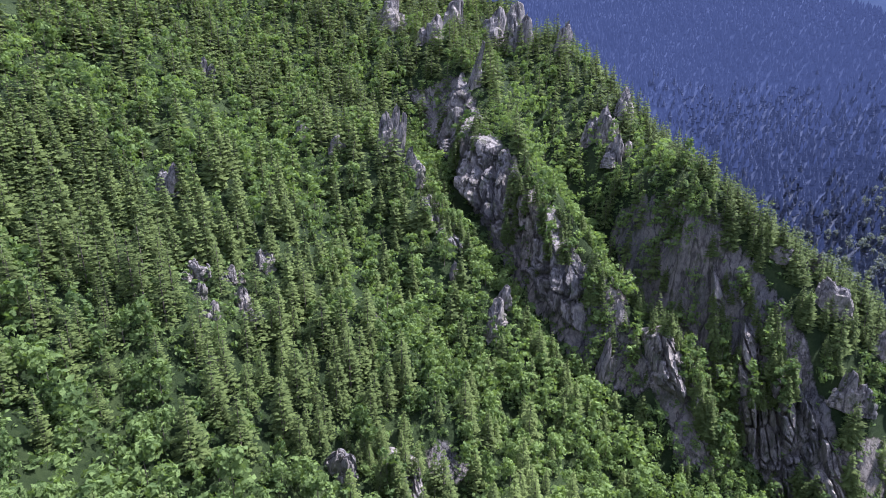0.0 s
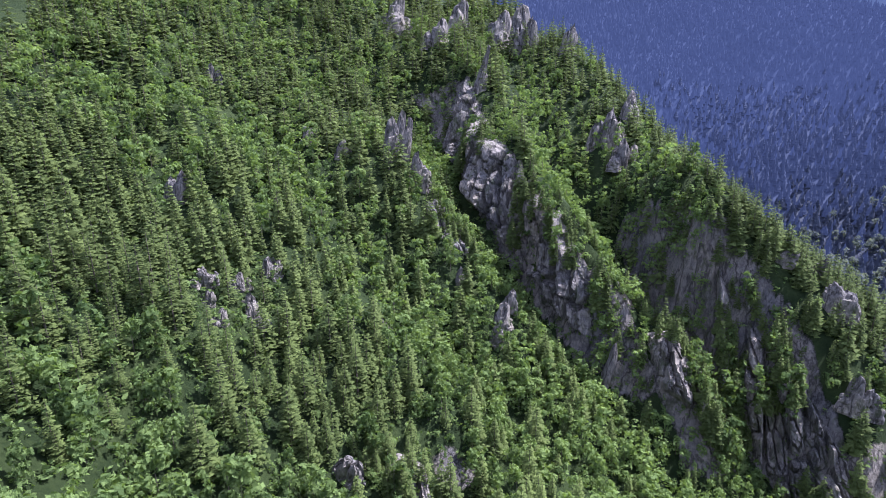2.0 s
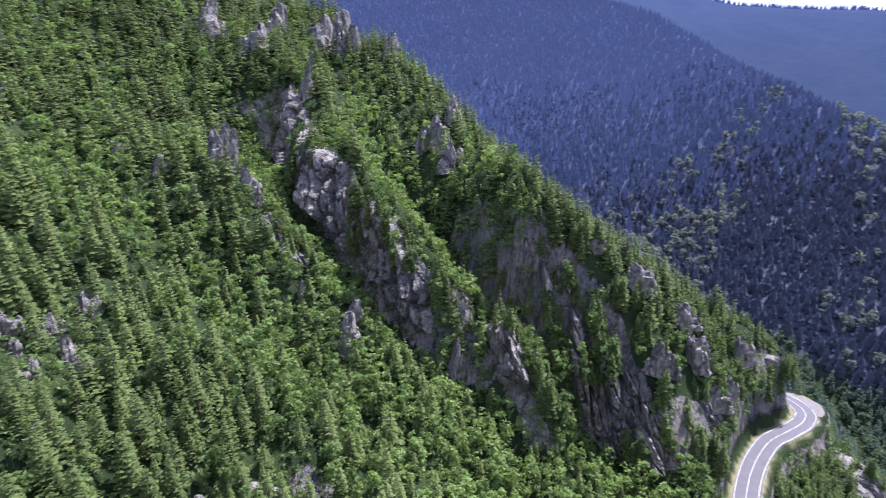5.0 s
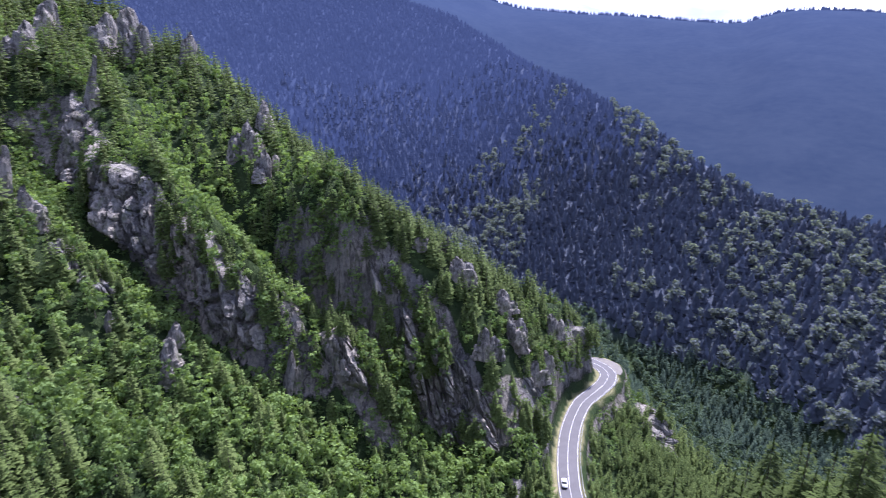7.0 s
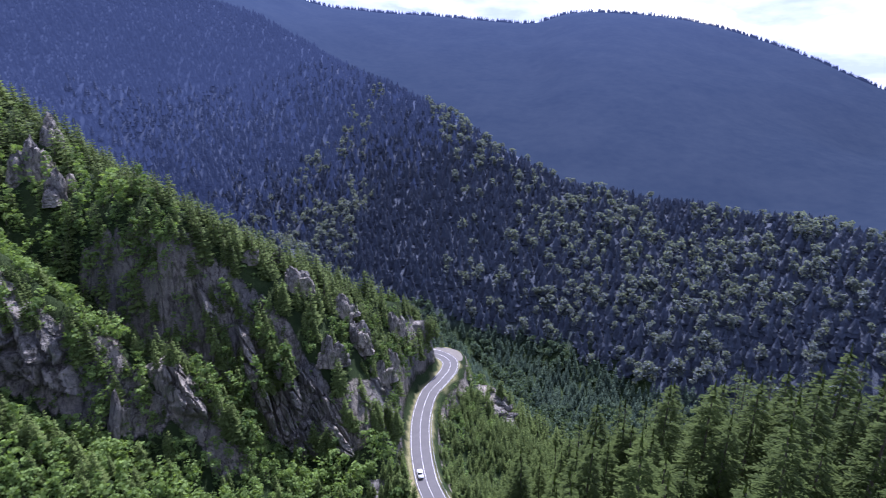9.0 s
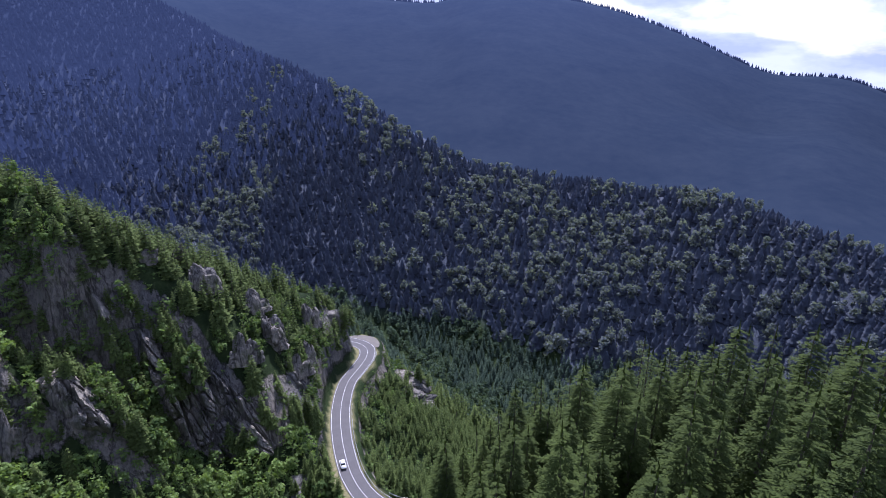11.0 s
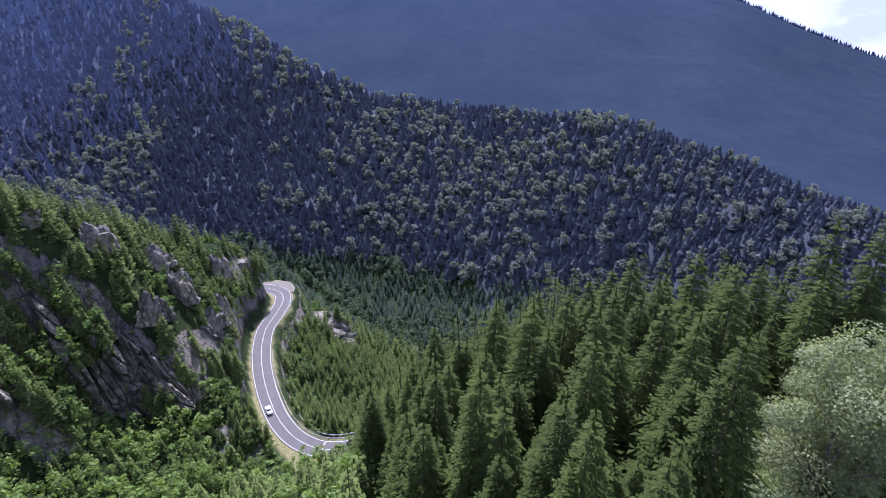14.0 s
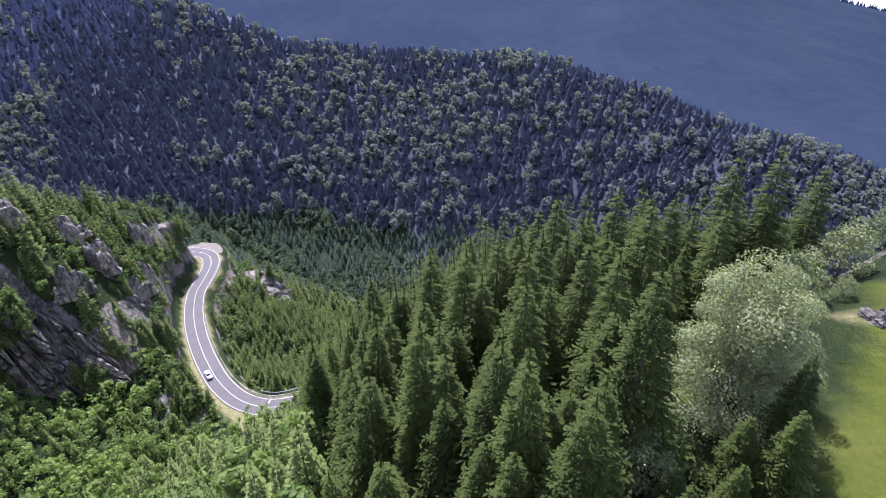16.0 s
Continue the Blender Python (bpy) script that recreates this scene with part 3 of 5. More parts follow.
def fir_cone(skirts, sides, r, g):
    """A spruce seen from afar: ragged skirts one over the other."""
    V, F = [], []
    for k in range(skirts):
        z0, z1 = 0.06 + 0.86 * k / skirts, min(1.04, 0.06 + 0.86 * (k + 1.75) / skirts)
        rr, a0, s = r * (1 - k / skirts) ** 0.85 + 0.02, g.uniform(0, 6.3), len(V)
        V += [(rr * q * math.cos(a0 + 6.2832 * i / sides), rr * q * math.sin(a0 + 6.2832 * i / sides), z0 + g.uniform(-0.05, 0.05)) for i, q in enumerate(g.uniform(0.65, 1.2, sides))] + [(0, 0, z1)]
        F += [(s + i, s + (i + 1) % sides, s + sides) for i in range(sides)]
    return np.array(V), np.array(F)


def jitter_grid(x0, x1, y0, y1, step, g):
    x, y = np.meshgrid(np.arange(x0, x1, step), np.arange(y0, y1, step))
    x, y = x.ravel() + g.uniform(-0.48, 0.48, x.size) * step, y.ravel() + g.uniform(-0.48, 0.48, y.size) * step
    return x, y


# ---- rock ----
def blocks(u, v, seed, cu, cv):
    """Broken blocks: offset of each block and depth of the cracks between them, over u and v."""
    u, v = np.ravel(u) / cu, np.ravel(v) / cv
    iu, iv = np.floor(u).astype(np.int64), np.floor(v).astype(np.int64)
    best, second, off = np.full(len(u), 9.0), np.full(len(u), 9.0), np.zeros(len(u))
    for du in (-1, 0, 1):
        for dv in (-1, 0, 1):
            a, b = iu + du, iv + dv
            h = (a * 374761393 + b * 668265263 + seed * 974711) & 0x7FFFFFFF
            h = ((h ^ (h >> 13)) * 1274126177) & 0x7FFFFFFF
            r1, r2, r3 = (h & 1023) / 1023, ((h >> 10) & 1023) / 1023, ((h >> 20) & 1023) / 1023
            d = np.hypot(a + 0.1 + 0.8 * r1 - u, b + 0.1 + 0.8 * r2 - v)
            closer = d < best
            second = np.where(closer, best, np.minimum(second, d))
            off = np.where(closer, r3 + (r1 - 0.5) * (u - a) * 0.8 + (r2 - 0.5) * (v - b) * 0.8, off)
            best = np.minimum(best, d)
    return off, smooth(0.16, 0.0, second - best)


LEDGES = []      # places where trees cling to the rock
BARE = set()     # cells of 2.5 m that bare rock takes up


def cliff(foot, brink, su, sv, seed, label, over=2.2, grip=0.0, hold=0.14, crown=0.55, lift=0.0):
    """A rock face over the ground between its foot and its brink."""
    fl, bl = rounded_line([(*p, 0) for p in foot], 1.0), rounded_line([(*p, 0) for p in brink], 1.0)
    take = lambda L, n: L[np.linspace(0, len(L) - 1, n).round().astype(int), :2]
    a, b = take(fl, su), take(bl, su)
    ker = np.ones(7) / 7
    for q in (a, b):
        for c in (0, 1):
            q[3:-3, c] = np.convolve(q[:, c], ker, "valid")
    t = np.linspace(0, 1, sv)[:, None, None]
    xy = a[None] * (1 - t) + b[None] * t
    X, Y = xy[..., 0], xy[..., 1]
    Z = ground_at(X.ravel(), Y.ravel())[0].reshape(X.shape)
    T = np.broadcast_to(t[..., 0], X.shape)
    Z = Z + lift * smooth(0.2, 0.85, T) * smooth(1.0, 0.93, T)
    U = np.broadcast_to(np.concatenate([[0], np.cumsum(np.linalg.norm(np.diff((a + b) / 2, axis=0), axis=1))])[None], X.shape)
    E = np.minimum(np.minimum(T, 1 - T) * 5, np.minimum(np.linspace(0, 1, su), np.linspace(1, 0, su))[None] * 9)
    slant = U + 0.25 * Z
    o1, c1 = blocks(slant, Z, seed, 6.5, 19)
    o2, c2 = blocks(slant, Z, seed + 5, 2.6, 7)
    o3, c3 = blocks(slant, Z, seed + 9, 1.1, 2.2)
    q = np.stack([U.ravel() / 14, Z.ravel() / 14, 0 * Z.ravel() + seed], 1)
    rib = np.abs(vnoise(np.stack([slant.ravel() / 8.5, Z.ravel() / 40, 0 * Z.ravel() + seed], 1), seed + 4)) * 7 - 2.2
    D = over * (2.3 * o1 + 0.9 * o2 + 0.35 * o3 - 2.6 * c1 - 1.1 * c2 + 0.25) + 2.2 * fbm(q, 3, seed + 2) + rib - grip
    D = D.reshape(X.shape) * smooth(0, 1, E) - 2.2 * (1 - smooth(0, 0.7, E))
    n = (a - b)
    n /= np.linalg.norm(n, axis=1, keepdims=True)
    V = np.stack([X + n[None, :, 0] * D, Y + n[None, :, 1] * D, Z + 0.25 * D], -1)
    i = np.arange(su * sv).reshape(sv, su)
    F = np.stack([i[:-1, :-1], i[:-1, 1:], i[1:, 1:], i[1:, :-1]], -1).reshape(-1, 4)
    spot = V.reshape(-1, 3)[(fbm(np.stack([slant.ravel() / 9, Z.ravel() / 12, 0 * Z.ravel()], 1), 3, seed + 60) > hold - crown * smooth(0.6, 0.95, T.ravel())) & (smooth(0, 1, E).ravel() > 0.1)]
    BARE.update(map(tuple, (V.reshape(-1, 3)[smooth(0, 1, E).ravel() > 0.35, :2] / 2.5).round().astype(int)))
    LEDGES.append(spot[np.random.default_rng(seed).permutation(len(spot))[:len(spot) // 20]])
    return tagged(new("rock_cliff", mesh_of("rock_cliff", V.reshape(-1, 3), F, [M_ROCK], flat=True)), label, "cliff")


def bare(x, y):
    """Whether bare rock takes up the ground at these points."""
    return np.array([(round(a / 2.5), round(b / 2.5)) in BARE for a, b in zip(x, y)])


def outcrop(x, y, w, d, h, turn, seed, lean=0.15, label="pale grey rock outcrop among the trees"):
    """A broken rock standing out of the slope: cleft blocks of uneven height."""
    g = np.random.default_rng(seed)
    V, F, base = [], [], 0
    nu, nv = 22, 13
    for k in range(4):
        kx, ky = (0, 0) if k == 0 else (g.uniform(-0.42, 0.42) * w, g.uniform(-0.42, 0.42) * d)
        bw, bd, bh = w * g.uniform(0.42, 0.66), d * g.uniform(0.5, 0.8), h * (1 if k == 0 else g.uniform(0.35, 0.85))
        u, v = np.meshgrid(np.linspace(0, 2 * math.pi, nu, endpoint=False), np.linspace(0.0, 1.0, nv))
        prof = (1.1 - 0.42 * v) * np.sqrt(np.clip(1 - v ** 7, 0, 1))
        o1, c1 = blocks(u * bw * 0.5, v * bh, seed + k, bw * 0.6, bh * 0.4)
        o2, c2 = blocks(u * bw * 0.5, v * bh, seed + 3 + k, bw * 0.25, bh * 0.16)
        r = prof * (0.74 + 0.36 * (o1 - 0.2 * c1).reshape(u.shape) + 0.16 * (o2 - 0.5 * c2).reshape(u.shape))
        sq = 1 / np.maximum(np.abs(np.cos(u)), np.abs(np.sin(u))) ** 0.7
        pz = (v * 1.7 - 0.7 + 0.35 * (o1.reshape(u.shape) - 0.5) * v + 0.22 * np.cos(u - g.uniform(0, 6)) * v * r) * bh
        px, py = kx + np.cos(u) * r * sq * bw / 2 + lean * pz, ky + np.sin(u) * r * sq * bd / 2
        V.append(np.stack([px, py, pz], -1).reshape(-1, 3))
        i = np.arange(nu * nv).reshape(nv, nu) + base
        F.append(np.stack([i[:-1], np.roll(i[:-1], -1, 1), np.roll(i[1:], -1, 1), i[1:]], -1).reshape(-1, 4))
        base += nu * nv
    BARE.update((round((x + p) / 2.5), round((y - q) / 2.5)) for p in (-w / 4, w / 4) for q in (0, 3))
    ob = tagged(new("rock_outcrop", mesh_of("rock_outcrop", np.vstack(V), np.vstack(F), [M_ROCK], flat=True)), label, "rock", "outcrops on the mountain flank")
    ob.matrix_basis = pose(x, y, float(ground_at(x, y)[0]), 0, 0, turn)
    return ob


cliff([(90.5, 144), (94, 135), (103, 121), (111, 110), (117, 105)], [(95, 154.5), (98, 151), (107, 142), (113, 129), (117, 115)], 150, 90, 3, "dark grey fissured cliff below the wooded east ridge", 2.0, 0.0, 0.34, 0.4)
cliff([(24, 235), (30.5, 205), (40, 181), (49.5, 161.5), (62, 146)], [(36, 245), (42, 213), (45.5, 193), (53.5, 170), (66.5, 149)], 190, 80, 14, "grey fissured cliff below the middle ridge", 1.6, 0.0, 0.5, 0.1, 1.0)
cliff([(71, 137), (78, 130), (86, 121), (93, 120)], [(72, 147), (82, 144), (88, 137), (91, 127)], 60, 50, 27, "grey rock rib at the foot of the gully", 1.5)
cliff([(126, 100), (132, 104), (139, 109)], [(122, 110), (129, 117), (138, 120)], 50, 40, 35, "smooth grey rock wall above the mountain road", 1.3, 1.2)
cliff([(180, 128), (188, 130), (195, 134), (196, 142)], [(174, 134), (180, 138), (185, 141), (187, 146)], 50, 50, 39, "grey rock nose above the bend of the road", 1.2, 1.3)
cliff([(110, 84), (114, 89), (119, 95)], [(101, 91), (106, 97), (113, 102)], 44, 36, 44, "brown rock face beside the road verge", 1.2, 0.1)
cliff([(-4, 95), (3, 97), (9, 100)], [(-5, 104), (2, 107), (8, 107)], 36, 26, 66, "low brown rock face above the gully", 0.9, 0.5)
cliff([(16, 172), (22, 168), (29, 164)], [(14, 187), (19, 187), (26, 180)], 36, 36, 71, "pale rock scree below the small ridge", 1.0, 0.5)
cliff([(212, 112), (206, 100), (196, 92)], [(205, 119), (199, 110), (190, 104)], 50, 44, 52, "rock face below the bend of the road", 1.3, 0.4, 0.0)
for k, (px, py, w, d, h, turn, lean) in enumerate(((-48, 149, 6, 5, 7, 20, 0.1), (-26, 133, 5, 4, 4, 40, 0.1), (-37, 121, 5, 4, 3, 10, 0.1), (-32, 113, 4, 3, 2.5, 70, 0.1), (-28, 121, 5, 4, 3.5, 30, 0.1), (-31, 126, 4, 4, 3, 100, 0.1), (-26, 117, 4, 3, 2.5, 15, 0.1), (-35, 116, 3, 3, 2.5, 45, 0.1), (7, 200, 8, 6, 13, 15, 0.12), (12, 192, 8, 6, 9, -10, 0.12), (17, 184, 6, 4, 3, 30, 0.1), (23, 180, 6, 4, 3, -35, 0.1), (22, 160, 5, 4, 4, 10, 0.1), (33, 150, 6, 5, 5, 40, 0.1), (-9, 98, 7, 4, 4, -20, 0.2), (112, 148, 6, 3, 3, -40, 0.3), (-24, 206, 6, 4, 5, 20, 0.2), (-12, 200, 5, 4, 4, 20, 0.2), (40, 235, 6, 5, 12, 20, 0.2), (10, 290, 18, 12, 13, 20, 0.1), (70, 300, 18, 12, 14, 30, 0.1), (84, 266, 10, 7, 11, 10, 0.2), (60, 292, 15, 11, 13, 40, 0.1), (69, 276, 14, 10, 12, 10, 0.1), (40, 300, 16, 12, 13, -20, 0.1), (28, 268, 10, 8, 9, 30, 0.1), (84, 212, 11, 8, 10, 15, 0.1), (84, 197, 9, 8, 8, 60, 0.1), (97, 226, 8, 6, 9, 30, 0.2), (128, 152, 7, 4, 6, -30, 0.2), (36, 156, 6, 4, 5, 20, 0.2), (30, 146, 5, 4, 5, -20, 0.2), (-55, 215, 6, 4, 5, 0, 0.2), (55, 160, 6, 5, 9, -30, 0.2), (62, 143, 5, 4, 9, 10, 0.2))):
    outcrop(px, py, w, d, h, turn, 100 + 7 * k, lean)
for k, (px, py, w, d, h, turn) in enumerate(((138, 133, 10, 6, 7, -30), (136, 125, 11, 6, 8, -35), (140, 118, 9, 5, 7, -25), (121, 123, 10, 6, 8, -45), (151, 122, 9, 5, 6, -15), (124, 140, 11, 6, 8, -40), (166, 132, 9, 5, 7, -10))):
    outcrop(px, py, w, d, h, turn, 511 + 7 * k, -0.05, "grey rock slab on the bushy slope above the road")

# the mountain flank, the gullies and the slope below the road
g = np.random.default_rng(11)


def on_spur(x, y):
    """The near wooded spur below the hilltop."""
    return (y < 0.42 * x + 2) & (x > -30) & (y < 55) & (x < 135)


def stand(x, y, z):
    return np.stack([x, y, z - 0.3], 1)


x, y = jitter_grid(-104, 234, -44, 330, 3.9, g)
z, st = ground_at(x, y)
rd = line_dist(x, y, ROADC)[0]
rv = line_dist(x, y, RIVERC)[0]
wild = fbm(xy0(x, y, 1 / 26), 3, 61)
patch = fbm(xy0(x, y, 1 / 11), 3, 62)
gully = (x > 52) & (x < 96) & (y > 150) & (y < 270)
ledge = np.where((x > 50) | gully | ((x > 14) & (y > 128)), 7.0, 1.3) + np.where(patch > 0.28, 2.0, 0.35 * patch)
okay = (rd > np.where(g.random(len(x)) < 0.5, 8.5, 10)) & (rv > 6) & (in_meadow(x, y) < 0.3) & (st < ledge) & ~bare(x, y) & (g.random(len(x)) < 0.9)
gw = line_dist(x, y, np.array(LINES["gully_west"], float))[0]
leafy = 0.02 + 0.9 * wild + 0.45 * smooth(28, 6, gw) + 0.5 * smooth(-20, 25, x) * smooth(75, 40, np.abs(y - 150)) * smooth(112, 96, x) + 0.6 * smooth(25, 10, rd) * (y > 85) + 0.5 * ((x > 50) & (x < 118) & (y > 55) & (y < 112))
leafy += 1.05 * smooth(112, 82, y) * smooth(30, 5, x) * (y > 20) - 0.5 * ((x > 138) & (y < 112)) - 0.8 * ((x > 100) & (y > 130)) + 0.75 * gully
ridge = line_dist(x, y, np.array(LINES["east_crest"], float))[0]
leafy -= 1.1 * smooth(26, 14, ridge)
broad = leafy + g.uniform(-0.85, 0.85, len(x)) > 0.36
spur = on_spur(x, y)
young = (x > 134) & (x < 206) & (y < 112) & (y > 48) & (rd > 7)
hgt = np.where(broad, g.uniform(4.5, 10.0, len(x)), 14.0 - 8.0 * g.random(len(x)) ** 1.1) * np.where(young, 0.6, 1)
hgt *= np.where(st > 1.15, 0.8, 1) * (1 - 0.08 * smooth(24, 12, ridge))
foot = line_dist(x, y, np.array([(17, 222, 0), (21, 198, 0), (34, 170, 0), (46, 150, 0), (58, 137, 0), (71, 132, 0), (84, 117, 0)], float))[0]
near_foot = foot < 9 + 2 * patch
broad |= near_foot & (g.random(len(x)) < 0.7)
hgt *= 0.65 + 0.35 * smooth(4, 13, foot)
open_rock = np.hypot((x - 106) / 9, (y - 82) / 8) < 1
hgt *= np.where(open_rock, 0.45, 1)
broad |= open_rock
okay &= (~broad | (g.random(len(x)) < np.where((x < 30) & (y < 125), 1.0, 0.86))) & (~young | broad | (g.random(len(x)) < 0.3)) & (broad | (x > 20) | (y > 100) | (y < 20) | (g.random(len(x)) < 0.72))
P = stand(x, y, z)
S = np.stack([hgt * g.uniform(0.85, 1.2, len(x)), hgt], 1)
basin = (x > 25) & (x < 120) & (y > 55) & (y < 128)
# tones paint sunlight on basin and gully trees, shade on the east ridge
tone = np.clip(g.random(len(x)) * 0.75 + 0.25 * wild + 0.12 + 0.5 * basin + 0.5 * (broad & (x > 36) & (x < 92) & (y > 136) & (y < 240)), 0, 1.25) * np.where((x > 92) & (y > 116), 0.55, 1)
clinging = np.vstack(LEDGES)
m = len(clinging)
h2 = g.uniform(4.0, 10.0, m)
P = np.vstack([P, clinging - (0, 0, 0.6)])
S = np.vstack([S, np.stack([h2 * g.uniform(0.85, 1.2, m), h2], 1)])
tone = np.concatenate([tone, g.random(m) * 0.7])
okay, spur = np.concatenate([okay, np.ones(m, bool)]), np.concatenate([spur, np.zeros(m, bool)])
broad = np.concatenate([broad, (g.random(m) < 0.18) & (clinging[:, 0] < 112)])
# more of them, smaller, where the ground is so steep that a plan holds few
xs, ys = jitter_grid(16, 205, 92, 285, 1.9, g)
zs, ss = ground_at(xs, ys)
near_a = smooth(0.25, -0.15, fbm(xy0(xs, ys, 1 / 8), 2, 66))
face = (xs > 87) & (xs < 192) & (ys > np.interp(xs, [86, 92, 98, 107, 113, 117], [165, 159, 152, 143, 130, 114])) & (ys < 190)      # the wooded side of the east ridge
keep = (g.random(len(xs)) < np.where(xs > 117, 0.17, 0.26) * face + np.clip((np.sqrt(1 + ss ** 2) - 1.3) / 2.6, 0, 0.75) * np.where((xs > 56) & (xs < 97) & (ys > 141), 1.0, 0.3 + 0.7 * near_a)) & ~bare(xs, ys) & (line_dist(xs, ys, ROADC)[0] > 7.5) & (line_dist(xs, ys, np.array([(17, 222, 0), (21, 198, 0), (34, 170, 0), (46, 150, 0), (58, 137, 0), (71, 132, 0), (84, 117, 0)], float))[0] > 1.5)
xs, ys, zs = xs[keep], ys[keep], zs[keep]
m = len(xs)
bs = g.random(m) < np.where(xs < 96, 0.78, np.where((xs > 118) & (line_dist(xs, ys, ROADC)[0] < 26), 0.72, 0.08))
h2 = np.where(bs, g.uniform(3.0, 6.5, m), g.uniform(5.0, 11.0, m))
P = np.vstack([P, np.stack([xs, ys, zs - 0.6], 1)])
S = np.vstack([S, np.stack([h2 * g.uniform(0.9, 1.25, m), h2], 1)])
# painted in tone: shade on the east face, sunlight on gully bushes
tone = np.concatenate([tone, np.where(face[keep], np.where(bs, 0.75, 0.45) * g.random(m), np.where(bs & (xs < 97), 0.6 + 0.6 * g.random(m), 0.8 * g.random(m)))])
okay, spur, broad = np.concatenate([okay, np.ones(m, bool)]), np.concatenate([spur, np.zeros(m, bool)]), np.concatenate([broad, bs])
# close growth along the foot of the cliffs and down the gully
xs, ys = jitter_grid(10, 120, 84, 240, 2.5, g)
zs, ss = ground_at(xs, ys)
low = np.minimum(line_dist(xs, ys, np.array([(17, 222, 0), (23, 198, 0), (36, 170, 0), (48, 150, 0), (60, 135, 0), (72, 128, 0), (84, 117, 0), (98, 112, 0)], float))[0], line_dist(xs, ys, np.array(LINES["gully_west"], float))[0] - 2)
keep = (g.random(len(xs)) < 0.62 * smooth(13, 8, low)) & ~bare(xs, ys) & (line_dist(xs, ys, ROADC)[0] > 8)
xs, ys, zs = xs[keep], ys[keep], zs[keep]
m = len(xs)
bs = g.random(m) < 0.78
h2 = np.where(bs, g.uniform(3.0, 6.5, m), g.uniform(4.5, 9.0, m)) * np.where(ys > 122, 1.2, 1)
P = np.vstack([P, np.stack([xs, ys, zs - 0.4], 1)])
S = np.vstack([S, np.stack([h2 * g.uniform(0.95, 1.3, m), h2], 1)])
# brighter tone stands in for sunlight on bushes below the cliff
tone = np.concatenate([tone, np.where(bs & (ys > 122), 0.6 + 0.65 * g.random(m), 0.25 + 0.75 * g.random(m))])
okay, spur, broad = np.concatenate([okay, np.ones(m, bool)]), np.concatenate([spur, np.zeros(m, bool)]), np.concatenate([broad, bs])
SPRUCE = [spruce_crown(1, g.uniform(0.21, 0.29), 12, 7, g) for _ in range(10)]
LEAFY = [leaf_crown(1, g.uniform(0.32, 0.46), 11, 140, 0.072, g, 0.0, (0.28, 0.44)) for _ in range(10)]
a, b = okay & ~broad & ~spur, okay & broad & ~spur
remote = a & (np.hypot(P[:, 0], P[:, 1]) > 185)
a &= ~remote
near_by = np.hypot(P[:, 0], P[:, 1]) < 128
close_a, close_b = a & near_by, b & near_by
a, b = a & ~near_by, b & ~near_by
FINE = [(V / 10, F) for V, F in (spruce_crown(10, g.uniform(2.2, 3.0), 13, 8, g, 0.04, 2, 1.9) for _ in range(8))]
FULL = [leaf_crown(1, g.uniform(0.34, 0.46), 14, 280, 0.060, g, 0.0, (0.26, 0.40)) for _ in range(8)]
tagged(new("flank_spruces", scatter("flank_spruces", FINE, P[close_a], S[close_a], M_NEEDLE, tone[close_a], g, inner_shade=0.45)), "green spruces on the nearest part of the mountain flank", "forest", kind="stuff")
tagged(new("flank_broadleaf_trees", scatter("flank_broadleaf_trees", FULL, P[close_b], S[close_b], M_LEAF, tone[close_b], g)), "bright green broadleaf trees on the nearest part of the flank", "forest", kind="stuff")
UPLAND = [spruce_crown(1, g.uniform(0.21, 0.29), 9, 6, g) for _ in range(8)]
tagged(new("upland_spruce_forest", scatter("upland_spruce_forest", UPLAND, P[remote], S[remote], M_NEEDLE, tone[remote], g, inner_shade=0.45)), "green spruce forest high on the mountain flank", "forest", kind="stuff")
tagged(new("spruce_forest", scatter("spruce_forest", SPRUCE, P[a], S[a], M_NEEDLE, tone[a], g, inner_shade=0.45)), "dense green spruce forest on the steep mountain flank", "forest", kind="stuff")
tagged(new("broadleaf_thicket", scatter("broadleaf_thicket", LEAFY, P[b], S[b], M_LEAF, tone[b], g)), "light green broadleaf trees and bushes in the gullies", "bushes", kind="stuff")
STEM = (np.array([(math.cos(q) * w, math.sin(q) * w, zz) for zz, w in ((-0.05, 0.016), (0.9, 0.003)) for q in (0, 1.57, 3.14, 4.71)]), np.array([f for i in range(4) for f in ((i, (i + 1) % 4, 4 + (i + 1) % 4), (i, 4 + (i + 1) % 4, 4 + i))]))
c = a | b | remote | close_a | close_b
tagged(new("forest_trunks", scatter("forest_trunks", [STEM], P[c], S[c] * np.where(broad[c], 0.8, 1)[:, None], M_BARK, tone[c], g)), "slender brown trunks of the forest trees", "trunks", kind="stuff")
# young spruces planted on the slope below the road
x, y = jitter_grid(126, 206, 48, 112, 2.1, g)
z, st = ground_at(x, y)
okay = (line_dist(x, y, ROADC)[0] > 6.5) & ~bare(x, y) & (g.random(len(x)) < 0.72 + 0.5 * fbm(xy0(x, y, 1 / 13), 2, 65)) & (y > 0.35 * x - 14)
S = np.repeat(g.uniform(4.0, 8.5, len(x))[:, None], 2, 1)
YOUNG = [spruce_crown(1, q, 8, 6, g) for q in (0.20, 0.22, 0.25, 0.27)]
tagged(new("young_spruce_plantation", scatter("young_spruce_plantation", YOUNG, stand(x, y, z)[okay], S[okay], M_NEEDLE, np.clip(0.1 + 0.55 * g.random(len(x)), 0, 1)[okay], g)), "young bright green spruces planted below the road", "forest", kind="stuff")
